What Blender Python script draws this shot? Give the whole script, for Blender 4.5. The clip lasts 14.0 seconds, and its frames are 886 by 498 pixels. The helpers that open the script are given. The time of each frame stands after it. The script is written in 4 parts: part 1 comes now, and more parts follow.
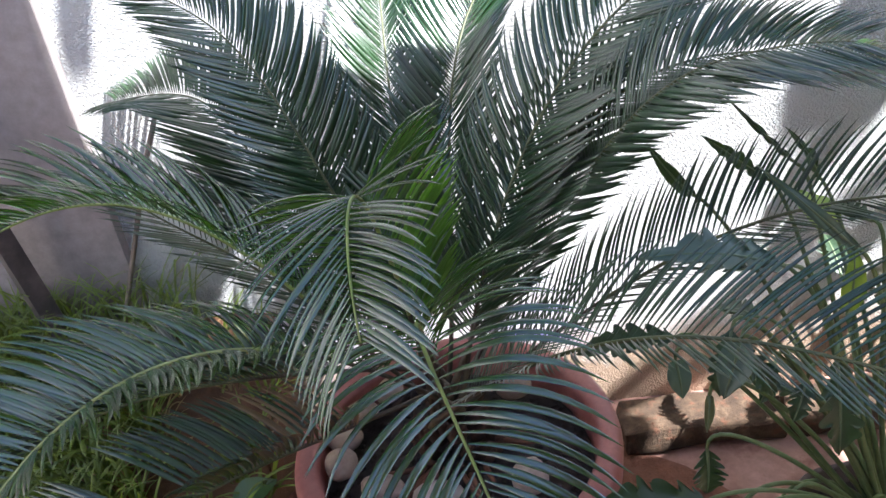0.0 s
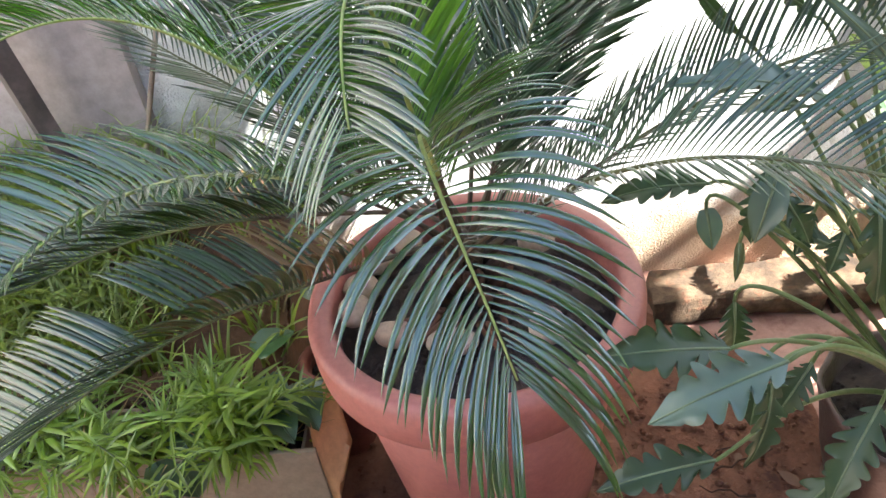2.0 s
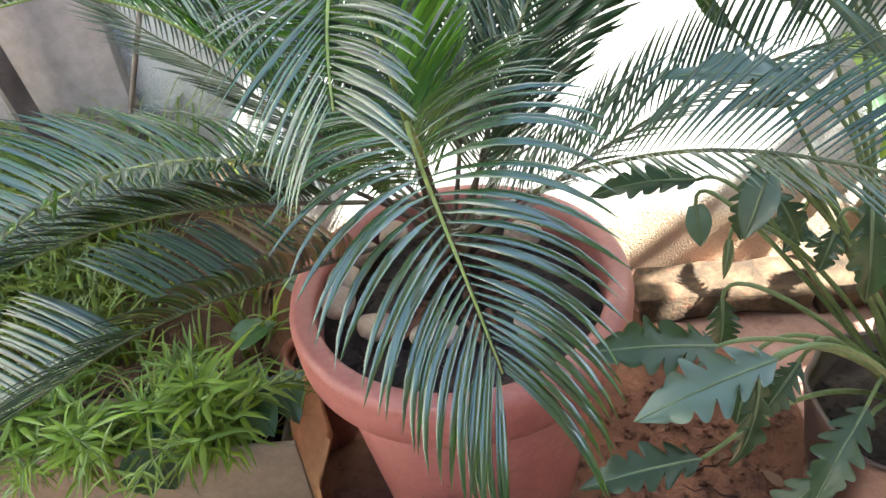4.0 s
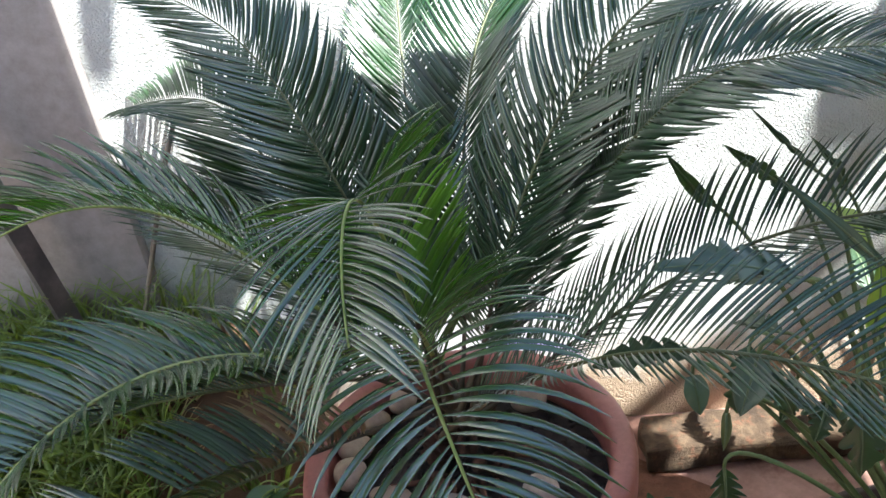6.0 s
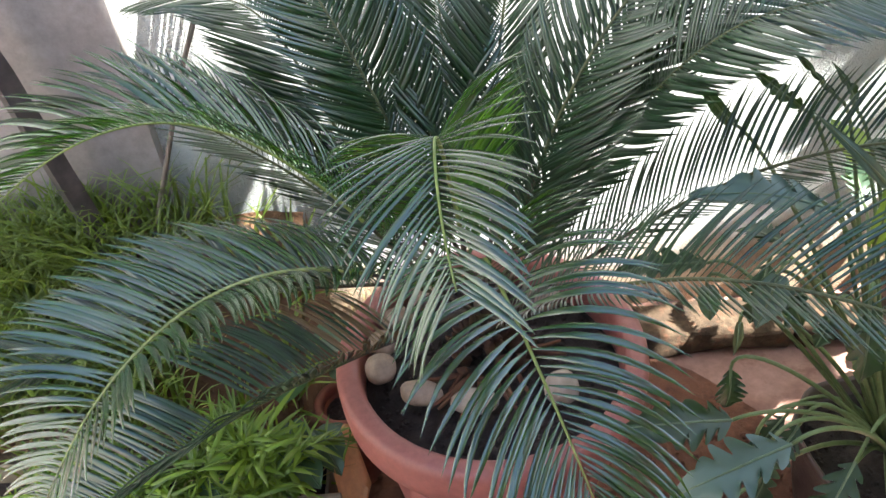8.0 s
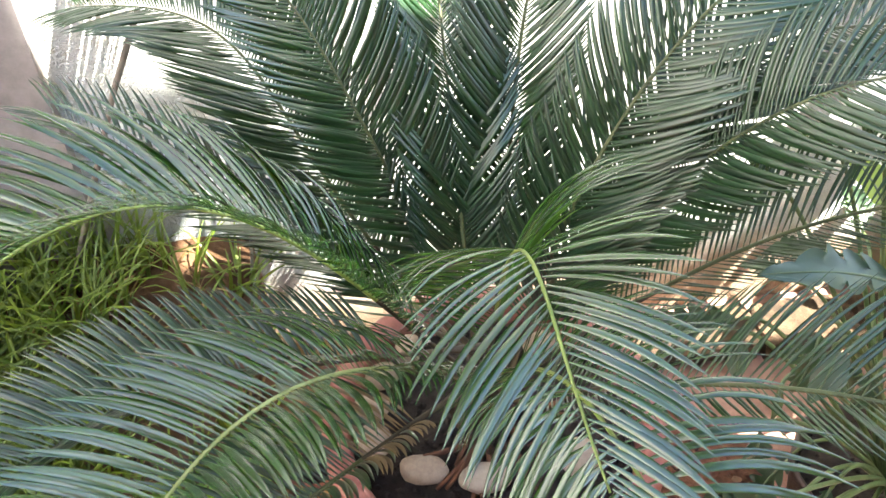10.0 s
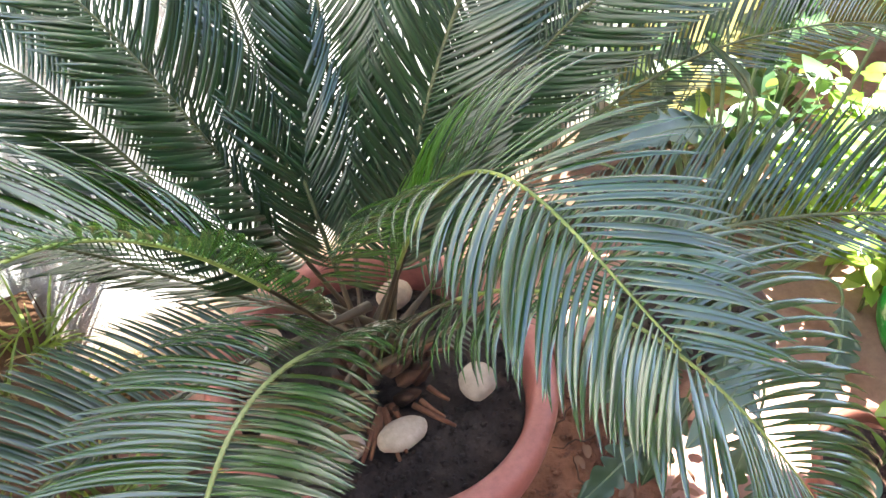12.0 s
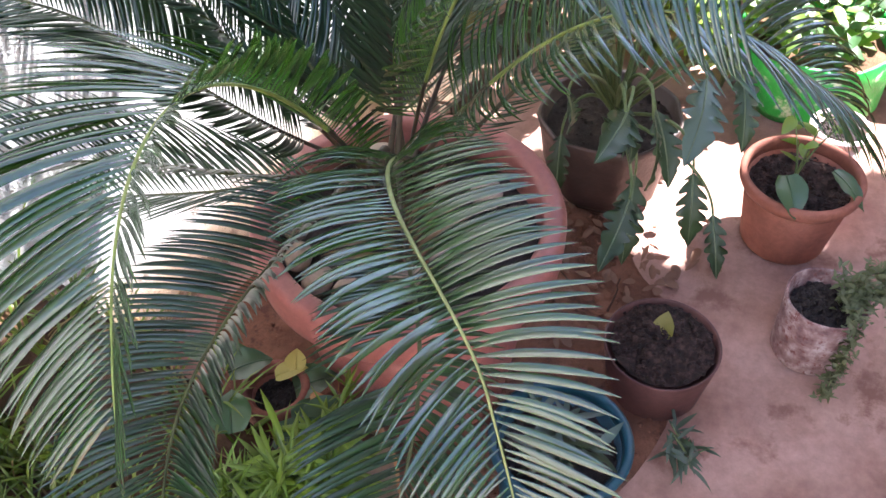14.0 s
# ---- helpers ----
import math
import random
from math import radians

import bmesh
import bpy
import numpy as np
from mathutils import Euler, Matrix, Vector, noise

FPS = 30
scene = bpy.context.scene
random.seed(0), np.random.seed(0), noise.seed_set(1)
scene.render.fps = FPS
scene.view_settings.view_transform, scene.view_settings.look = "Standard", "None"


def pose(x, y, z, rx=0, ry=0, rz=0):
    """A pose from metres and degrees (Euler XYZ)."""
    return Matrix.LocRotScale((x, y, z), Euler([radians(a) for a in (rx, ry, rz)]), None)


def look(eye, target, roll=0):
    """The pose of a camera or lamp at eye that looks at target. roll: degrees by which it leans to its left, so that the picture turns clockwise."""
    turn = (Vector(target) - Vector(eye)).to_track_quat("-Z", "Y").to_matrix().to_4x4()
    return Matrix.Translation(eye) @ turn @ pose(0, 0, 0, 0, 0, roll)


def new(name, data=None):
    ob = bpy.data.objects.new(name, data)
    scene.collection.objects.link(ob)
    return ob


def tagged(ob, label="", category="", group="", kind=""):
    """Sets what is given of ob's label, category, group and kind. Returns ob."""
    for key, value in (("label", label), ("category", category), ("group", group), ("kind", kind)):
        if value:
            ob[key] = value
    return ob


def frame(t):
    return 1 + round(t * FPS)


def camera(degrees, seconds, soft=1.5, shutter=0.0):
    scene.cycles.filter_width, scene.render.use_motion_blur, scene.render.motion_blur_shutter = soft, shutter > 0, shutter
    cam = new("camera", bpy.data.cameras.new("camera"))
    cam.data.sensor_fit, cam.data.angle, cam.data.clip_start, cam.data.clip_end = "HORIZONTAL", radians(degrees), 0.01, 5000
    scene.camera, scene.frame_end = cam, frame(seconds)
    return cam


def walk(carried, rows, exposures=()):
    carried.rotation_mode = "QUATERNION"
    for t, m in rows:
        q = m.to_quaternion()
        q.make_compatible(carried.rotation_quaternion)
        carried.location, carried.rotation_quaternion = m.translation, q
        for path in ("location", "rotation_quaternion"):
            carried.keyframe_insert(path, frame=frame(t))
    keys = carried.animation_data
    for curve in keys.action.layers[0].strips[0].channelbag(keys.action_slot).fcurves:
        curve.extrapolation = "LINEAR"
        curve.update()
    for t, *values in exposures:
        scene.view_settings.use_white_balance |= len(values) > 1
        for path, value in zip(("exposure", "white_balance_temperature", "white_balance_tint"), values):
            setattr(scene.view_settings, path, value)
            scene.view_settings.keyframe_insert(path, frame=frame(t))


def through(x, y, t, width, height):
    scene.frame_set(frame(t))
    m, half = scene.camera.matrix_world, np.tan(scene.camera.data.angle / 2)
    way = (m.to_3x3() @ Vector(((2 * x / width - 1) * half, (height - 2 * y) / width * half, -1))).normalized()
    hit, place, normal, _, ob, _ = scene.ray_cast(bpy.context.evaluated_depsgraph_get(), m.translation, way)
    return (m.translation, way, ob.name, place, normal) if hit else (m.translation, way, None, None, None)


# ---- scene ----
cam = camera(52.92, 14.0)
PATH = [
    (0, pose(0.0554, -0.9179, 1.2887, 57.59, 7.06, -2.30)),
    (0.5, pose(0.0583, -0.9139, 1.2786, 57.04, 7.36, -1.15)),
    (1, pose(0.0610, -0.9122, 1.2483, 55.22, 7.77, 0.47)),
    (1.5, pose(0.0710, -0.9165, 1.2078, 52.91, 7.79, 0.84)),
    (2, pose(0.0770, -0.9189, 1.1873, 51.78, 7.57, 0.83)),
    (2.1, pose(0.0789, -0.9177, 1.1865, 51.52, 7.61, 1.02)),
    (4.5, pose(0.0745, -0.9068, 1.1707, 51.58, 6.04, 0.66)),
    (5, pose(0.0841, -0.9045, 1.1967, 54.67, 6.45, 0.72)),
    (5.5, pose(0.0881, -0.9030, 1.2385, 57.06, 7.21, 0.52)),
    (6, pose(0.0865, -0.9053, 1.2696, 58.71, 7.59, 0.23)),
    (6.5, pose(0.0888, -0.9206, 1.3262, 59.24, 7.98, 0.05)),
    (7, pose(0.0900, -0.9267, 1.3409, 55.63, 7.82, 1.00)),
    (7.2, pose(0.0743, -0.9291, 1.3480, 53.50, 6.96, 1.26)),
    (9.3, pose(-0.1645, -0.7743, 1.3776, 47.36, 1.45, -8.45)),
    (9.5, pose(-0.1771, -0.7449, 1.3775, 46.70, 0.73, -8.82)),
    (10, pose(-0.1909, -0.6560, 1.3932, 44.62, -0.61, -9.47)),
    (10.5, pose(-0.1723, -0.5866, 1.3725, 42.92, -0.70, -13.43)),
    (11, pose(-0.2639, -0.4954, 1.3665, 41.58, -1.70, -25.67)),
    (11.5, pose(-0.3195, -0.4969, 1.3341, 43.43, -2.08, -33.19)),
    (12, pose(-0.3969, -0.5738, 1.3464, 44.12, -3.19, -36.67)),
    (12.5, pose(-0.4727, -0.6504, 1.3567, 44.95, -2.95, -41.60)),
    (13, pose(-0.5871, -0.5990, 1.3338, 45.00, -2.02, -52.86)),
    (13.5, pose(-0.7082, -0.5485, 1.3131, 43.96, -0.02, -59.48)),
    (14, pose(-0.7487, -0.5473, 1.3034, 43.00, 1.81, -58.79)),
]
EXPOSURES = [(0, 2.61, 5950, 12), (0.5, 2.76, 6050, 12), (1, 3.13, 6000, 11), (1.5, 3.41, 6200, 10), (2, 3.62, 6450, 6), (4.5, 3.68, 6450, 0), (5, 3.6, 6400, 0), (5.5, 3.2, 6200, -1), (6, 2.66, 6100, 3), (6.5, 2.26, 6000, 4), (7, 2.46, 6000, 4), (9.3, 3.74, 6900, 3), (12, 3.84, 6700, 8), (13, 3.34, 6200, 16), (13.5, 3.08, 6150, 17), (14, 3.24, 6150, 16)]
walk(cam, PATH, EXPOSURES)

# ---------------------------------------------------------------- light
SUN = Vector((0.55, -0.25, 1.0)).normalized()
world = bpy.data.worlds.new("sky")
scene.world = world
world.use_nodes = True
wn = world.node_tree
sky = wn.nodes.new("ShaderNodeTexSky")
sky.sky_type = "NISHITA"
sky.sun_disc = False
sky.sun_elevation = math.asin(SUN.z)
sky.sun_rotation = math.atan2(SUN.x, SUN.y)
bg = wn.nodes["Background"]
bg.inputs["Strength"].default_value = 0.095
wn.links.new(sky.outputs["Color"], bg.inputs["Color"])
sun = new("sun", bpy.data.lights.new("sun", "SUN"))
sun.data.energy = 5.0
sun.data.angle = radians(0.5)
sun.data.color = (1.0, 0.965, 0.91)
sun.matrix_world = look((3, 0, 6), Vector((3, 0, 6)) - SUN)


# ---------------------------------------------------------------- materials
def nodes_of(name):
    m = bpy.data.materials.new(name)
    m.use_nodes = True
    nt = m.node_tree
    return m, nt, nt.nodes["Principled BSDF"]


def noise_tex(nt, scale, detail=5.0, rough=0.6, coords="Object", stretch=None):
    tc = nt.nodes.new("ShaderNodeTexCoord")
    n = nt.nodes.new("ShaderNodeTexNoise")
    n.inputs["Scale"].default_value = scale
    n.inputs["Detail"].default_value = detail
    n.inputs["Roughness"].default_value = rough
    if stretch:
        mp = nt.nodes.new("ShaderNodeMapping")
        mp.inputs["Scale"].default_value = stretch
        nt.links.new(tc.outputs[coords], mp.inputs["Vector"])
        nt.links.new(mp.outputs["Vector"], n.inputs["Vector"])
    else:
        nt.links.new(tc.outputs[coords], n.inputs["Vector"])
    return n


def ramp(nt, source, stops):
    r = nt.nodes.new("ShaderNodeValToRGB")
    while len(r.color_ramp.elements) < len(stops):
        r.color_ramp.elements.new(0.5)
    for e, (p, c) in zip(r.color_ramp.elements, stops):
        e.position = p
        e.color = (*c, 1)
    nt.links.new(source, r.inputs["Fac"])
    return r


def mix(nt, a, b, fac, mode="MIX"):
    m = nt.nodes.new("ShaderNodeMix")
    m.data_type, m.blend_type = "RGBA", mode
    for key, v in ((6, a), (7, b), (0, fac)):
        if isinstance(v, (int, float)):
            m.inputs[key].default_value = v
        elif isinstance(v, tuple):
            m.inputs[key].default_value = (*v, 1)
        else:
            nt.links.new(v, m.inputs[key])
    return m.outputs[2]


def bump(nt, bsdf, height, strength, distance):
    b = nt.nodes.new("ShaderNodeBump")
    b.inputs["Strength"].default_value = strength
    b.inputs["Distance"].default_value = distance
    nt.links.new(height, b.inputs["Height"])
    nt.links.new(b.outputs["Normal"], bsdf.inputs["Normal"])


def surface(name, dark, mid, light, scale, rough=0.8, fine=60.0, relief=0.3, depth=0.002, blotch=None, spec=0.4):
    """A matt or half-matt surface: stains at one scale, grain at another, with relief."""
    m, nt, b = nodes_of(name)
    big = noise_tex(nt, scale)
    col = ramp(nt, big.outputs["Fac"], [(0.3, dark), (0.5, mid), (0.7, light)]).outputs["Color"]
    small = noise_tex(nt, fine, 6.0, 0.7)
    grain = ramp(nt, small.outputs["Fac"], [(0.3, (0.62, 0.62, 0.62)), (0.7, (1.0, 1.0, 1.0))]).outputs["Color"]
    col = mix(nt, col, grain, 0.8, "MULTIPLY")
    if blotch:
        spot = noise_tex(nt, scale * 2.3, 8.0, 0.65)
        mask = ramp(nt, spot.outputs["Fac"], [(0.55, (0, 0, 0)), (0.64, (1, 1, 1))]).outputs["Color"]
        col = mix(nt, col, blotch, mask)
    nt.links.new(col, b.inputs["Base Color"])
    b.inputs["Roughness"].default_value = rough
    b.inputs["Specular IOR Level"].default_value = spec
    bump(nt, b, small.outputs["Fac"], relief, depth)
    return m


def leaf_material(name, deep, fresh, glow, rough=0.38, through=0.22, random_by="Object", sheen=0.9, coat=0.0):
    """A waxy leaf: two greens, fine veins along it, some light passing through."""
    m, nt, b = nodes_of(name)
    n = noise_tex(nt, 9.0)
    if random_by == "Object":
        info = nt.nodes.new("ShaderNodeObjectInfo").outputs["Random"]
    else:
        info = nt.nodes.new("ShaderNodeNewGeometry").outputs["Random Per Island"]
    fac = nt.nodes.new("ShaderNodeMath")
    fac.operation = "MULTIPLY_ADD"
    nt.links.new(info, fac.inputs[0])
    fac.inputs[1].default_value = 0.55
    half = nt.nodes.new("ShaderNodeMath")
    half.operation = "MULTIPLY"
    half.inputs[1].default_value = 0.55
    nt.links.new(n.outputs["Fac"], half.inputs[0])
    nt.links.new(half.outputs[0], fac.inputs[2])
    col = ramp(nt, fac.outputs[0], [(0.2, deep), (0.8, fresh)]).outputs["Color"]
    nt.links.new(col, b.inputs["Base Color"])
    b.inputs["Roughness"].default_value = rough
    b.inputs["Specular IOR Level"].default_value = sheen
    b.inputs["Coat Weight"].default_value = coat
    b.inputs["Coat IOR"].default_value = 1.75
    b.inputs["Coat Roughness"].default_value = 0.18
    fine = noise_tex(nt, 160.0, 3.0)
    bump(nt, b, fine.outputs["Fac"], 0.12, 0.001)
    if through > 0:
        tr = nt.nodes.new("ShaderNodeBsdfTranslucent")
        tr.inputs["Color"].default_value = (*glow, 1)
        ms = nt.nodes.new("ShaderNodeMixShader")
        ms.inputs["Fac"].default_value = through
        out = nt.nodes["Material Output"]
        nt.links.new(b.outputs[0], ms.inputs[1])
        nt.links.new(tr.outputs[0], ms.inputs[2])
        nt.links.new(ms.outputs[0], out.inputs["Surface"])
    return m


def stucco_material():
    m, nt, b = nodes_of("white_stucco")
    big = noise_tex(nt, 1.6)
    col = ramp(nt, big.outputs["Fac"], [(0.35, (0.76, 0.76, 0.74)), (0.65, (0.86, 0.86, 0.85))]).outputs["Color"]
    grit = noise_tex(nt, 260.0, 6.0, 0.75)
    pebbles = nt.nodes.new("ShaderNodeTexVoronoi")
    pebbles.feature = "SMOOTH_F1"
    pebbles.inputs["Scale"].default_value = 290.0
    pebbles.inputs["Randomness"].default_value = 1.0
    nt.links.new(nt.nodes.new("ShaderNodeTexCoord").outputs["Object"], pebbles.inputs["Vector"])
    lumps = nt.nodes.new("ShaderNodeMath")
    lumps.operation = "SUBTRACT"
    nt.links.new(grit.outputs["Fac"], lumps.inputs[0])
    nt.links.new(pebbles.outputs["Distance"], lumps.inputs[1])
    # earth splashed on the foot of the wall by rain, with a ragged upper edge
    height = nt.nodes.new("ShaderNodeSeparateXYZ")
    nt.links.new(nt.nodes.new("ShaderNodeNewGeometry").outputs["Position"], height.inputs[0])
    ragged = nt.nodes.new("ShaderNodeMath")
    ragged.operation = "MULTIPLY_ADD"
    nt.links.new(noise_tex(nt, 14.0, 6.0, 0.7).outputs["Fac"], ragged.inputs[0])
    ragged.inputs[1].default_value = -0.22
    nt.links.new(height.outputs["Z"], ragged.inputs[2])
    splash = ramp(nt, ragged.outputs[0], [(0.0, (0.85, 0.85, 0.85)), (0.11, (0.0, 0.0, 0.0))]).outputs["Color"]
    col = mix(nt, col, (0.46, 0.29, 0.16), splash)
    nt.links.new(col, b.inputs["Base Color"])
    b.inputs["Roughness"].default_value = 0.95
    bump(nt, b, lumps.outputs[0], 1.0, 0.009)
    return m


STUCCO = stucco_material()
PLASTER = surface("grey_plaster", (0.26, 0.225, 0.215), (0.31, 0.27, 0.26), (0.36, 0.315, 0.305), 3.0, 0.9, 40.0, 0.15)
YELLOW = surface("yellow_paint", (0.40, 0.35, 0.11), (0.46, 0.41, 0.14), (0.52, 0.46, 0.17), 2.0, 0.8, 30.0, 0.2)
CONCRETE = surface("dusty_floor", (0.19, 0.09, 0.065), (0.36, 0.205, 0.165), (0.46, 0.285, 0.235), 4.0, 0.9, 45.0, 0.5, 0.003, (0.20, 0.10, 0.075))
REDSOIL = surface("red_earth", (0.12, 0.047, 0.028), (0.18, 0.077, 0.047), (0.26, 0.12, 0.075), 9.0, 0.95, 55.0, 1.0, 0.012, (0.08, 0.032, 0.022))
SOIL = surface("potting_soil", (0.018, 0.013, 0.012), (0.035, 0.024, 0.021), (0.07, 0.048, 0.04), 26.0, 0.95, 120.0, 1.0, 0.006)
BEDSOIL = surface("bed_soil", (0.07, 0.035, 0.018), (0.12, 0.06, 0.03), (0.17, 0.09, 0.05), 11.0, 0.95, 80.0, 0.9, 0.006)
TERRA = surface("terracotta_plastic", (0.30, 0.10, 0.085), (0.35, 0.122, 0.102), (0.39, 0.145, 0.12), 5.0, 0.5, 90.0, 0.08, 0.001, None, 0.5)
CLAY = surface("clay_pot", (0.22, 0.075, 0.050), (0.28, 0.10, 0.068), (0.34, 0.14, 0.10), 9.0, 0.8, 80.0, 0.35)
DARKPOT = surface("dark_clay", (0.07, 0.03, 0.028), (0.11, 0.045, 0.04), (0.16, 0.07, 0.06), 9.0, 0.6, 80.0, 0.2)
BLACKBAG = surface("dusty_dark_plastic", (0.045, 0.028, 0.024), (0.075, 0.046, 0.040), (0.13, 0.085, 0.07), 7.0, 0.45, 40.0, 0.5, 0.004)
CREAM = surface("cream_board", (0.22, 0.17, 0.115), (0.28, 0.22, 0.15), (0.34, 0.275, 0.195), 5.0, 0.6, 60.0, 0.15)
ORANGE = surface("orange_board", (0.58, 0.30, 0.13), (0.68, 0.37, 0.17), (0.74, 0.43, 0.22), 5.0, 0.55, 60.0, 0.1)
PEBBLE = surface("pebble", (0.27, 0.19, 0.14), (0.34, 0.25, 0.19), (0.42, 0.32, 0.25), 22.0, 0.7, 130.0, 0.15, 0.001)
PEBBLE_WHITE = surface("white_pebble", (0.32, 0.25, 0.195), (0.40, 0.32, 0.255), (0.47, 0.385, 0.315), 22.0, 0.7, 130.0, 0.15, 0.001)
# brown brick; the strong pale mottling stands in for sun dapples on shaded blocks
BRICK = surface("sun_dappled_brick", (0.030, 0.018, 0.011), (0.065, 0.040, 0.023), (0.15, 0.10, 0.062), 20.0, 0.95, 90.0, 0.9, 0.006, (0.10, 0.045, 0.025))
METAL = surface("rusty_pipe", (0.035, 0.03, 0.03), (0.075, 0.06, 0.058), (0.15, 0.12, 0.11), 12.0, 0.55, 70.0, 0.3)
WOOD = surface("grey_wood", (0.16, 0.13, 0.11), (0.22, 0.18, 0.15), (0.28, 0.24, 0.2), 8.0, 0.85, 60.0, 0.4)
FIBRE = surface("brown_fibre", (0.035, 0.015, 0.009), (0.065, 0.028, 0.016), (0.11, 0.05, 0.03), 30.0, 0.9, 150.0, 0.7, 0.004)
STRAW = surface("dry_straw", (0.055, 0.018, 0.010), (0.115, 0.043, 0.022), (0.19, 0.085, 0.042), 20.0, 0.8, 150.0, 0.3)
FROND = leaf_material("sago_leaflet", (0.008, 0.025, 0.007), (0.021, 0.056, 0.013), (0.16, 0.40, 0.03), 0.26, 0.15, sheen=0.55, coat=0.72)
# joined fronds: darker greens and weaker coat stand in for missing sky sheen
FROND_SHADED = leaf_material("sago_leaflet_shaded", (0.006, 0.020, 0.006), (0.016, 0.047, 0.013), (0.10, 0.24, 0.02), 0.28, 0.06, "Island", sheen=0.5, coat=0.36)
# lighter green with more glow: light from behind put into the leaflet colour
FROND_BACKLIT = leaf_material("sago_leaflet_backlit", (0.020, 0.070, 0.010), (0.045, 0.13, 0.018), (0.17, 0.36, 0.03), 0.34, 0.45, sheen=0.6, coat=0.3)
RACHIS_LIGHT = surface("light_frond_stalk", (0.14, 0.19, 0.035), (0.22, 0.27, 0.06), (0.30, 0.34, 0.10), 18.0, 0.5, 90.0, 0.15)
RACHIS = surface("frond_stalk", (0.045, 0.055, 0.018), (0.075, 0.085, 0.028), (0.12, 0.13, 0.045), 18.0, 0.5, 90.0, 0.15)
RACHIS_PALE = surface("pale_frond_stalk", (0.18, 0.21, 0.06), (0.26, 0.28, 0.09), (0.33, 0.35, 0.13), 18.0, 0.5, 90.0, 0.15)
PETIOLE = surface("brown_green_petiole", (0.035, 0.022, 0.012), (0.06, 0.04, 0.02), (0.085, 0.065, 0.03), 18.0, 0.6, 90.0, 0.15)
XAN = leaf_material("philodendron_leaf", (0.012, 0.030, 0.014), (0.034, 0.062, 0.031), (0.10, 0.22, 0.03), 0.42, 0.10, sheen=0.5)
XANPALE = leaf_material("glaucous_philodendron_leaf", (0.045, 0.080, 0.062), (0.085, 0.13, 0.105), (0.10, 0.22, 0.03), 0.40, 0.10, sheen=0.6)
XANSTEM = surface("philodendron_stalk", (0.08, 0.12, 0.04), (0.13, 0.18, 0.065), (0.19, 0.24, 0.10), 15.0, 0.5, 90.0, 0.1)
XANRIB = surface("philodendron_midrib", (0.10, 0.14, 0.07), (0.14, 0.19, 0.10), (0.20, 0.25, 0.14), 15.0, 0.5, 90.0, 0.1)
GRASS = leaf_material("grass_blade", (0.045, 0.08, 0.006), (0.14, 0.20, 0.014), (0.28, 0.37, 0.03), 0.5, 0.3, "Island")
DRYGRASS = leaf_material("dry_grass_blade", (0.20, 0.12, 0.04), (0.34, 0.24, 0.09), (0.4, 0.3, 0.1), 0.7, 0.2, "Island")
FERN = leaf_material("fern_blade", (0.05, 0.11, 0.007), (0.15, 0.26, 0.016), (0.28, 0.40, 0.035), 0.45, 0.3, "Island")
LIME = leaf_material("lime_shoot", (0.07, 0.14, 0.008), (0.20, 0.32, 0.018), (0.34, 0.48, 0.035), 0.45, 0.32, "Island")
HEART = leaf_material("heart_leaf", (0.018, 0.05, 0.016), (0.032, 0.085, 0.024), (0.1, 0.25, 0.04), 0.4, 0.15)
BRIGHTLEAF = leaf_material("lime_leaf", (0.08, 0.17, 0.02), (0.17, 0.28, 0.035), (0.35, 0.5, 0.05), 0.45, 0.35)
YELLOWLEAF = leaf_material("yellowing_leaf", (0.35, 0.30, 0.06), (0.5, 0.42, 0.1), (0.6, 0.5, 0.1), 0.5, 0.3)
SPROUT = leaf_material("sprout_leaf", (0.16, 0.15, 0.03), (0.30, 0.27, 0.06), (0.6, 0.5, 0.1), 0.5, 0.3)
# leaf green darkened to carry the shade low down among the pots
SHADED_LEAF = leaf_material("shaded_weed_leaf", (0.01, 0.03, 0.012), (0.03, 0.06, 0.022), (0.1, 0.2, 0.03), 0.45, 0.12)
PALELEAF = leaf_material("wilted_leaf", (0.045, 0.06, 0.018), (0.11, 0.125, 0.042), (0.25, 0.3, 0.1), 0.6, 0.2)
BROWNLEAF = leaf_material("dry_leaf", (0.09, 0.04, 0.022), (0.17, 0.085, 0.05), (0.4, 0.2, 0.1), 0.8, 0.15)


# ---------------------------------------------------------------- builders
def link_mesh(name, bm, material, parent=None, label="", smooth=True):
    me = bpy.data.meshes.new(name)
    bm.normal_update()
    bm.to_mesh(me)
    bm.free()
    for p in me.polygons:
        p.use_smooth = smooth
    for mm in material if isinstance(material, (list, tuple)) else [material]:
        me.materials.append(mm)
    ob = new(name, me)
    if parent:
        ob.parent = parent
    if label:
        tagged(ob, label)
    return ob


def part(name, bm, material, parent, label="", smooth=True):
    """One mesh object under a thing or under a part."""
    return link_mesh(name, bm, material, parent, label, smooth)


def thing(name, label, category, at=(0, 0, 0), group="", kind=""):
    ob = new(name)
    ob.location = at
    ob.empty_display_size = 0.05
    return tagged(ob, label, category, group, kind)


def box(bm, x0, y0, z0, x1, y1, z1, bevel=0.0):
    vs = [bm.verts.new(v) for v in ((x0, y0, z0), (x1, y0, z0), (x1, y1, z0), (x0, y1, z0), (x0, y0, z1), (x1, y0, z1), (x1, y1, z1), (x0, y1, z1))]
    fs = [bm.faces.new([vs[i] for i in f]) for f in ((3, 2, 1, 0), (4, 5, 6, 7), (0, 1, 5, 4), (1, 2, 6, 5), (2, 3, 7, 6), (3, 0, 4, 7))]
    if bevel:
        es = {e for f in fs for e in f.edges}
        bmesh.ops.bevel(bm, geom=list(es), offset=bevel, segments=2, affect="EDGES", profile=0.5)
    return bm


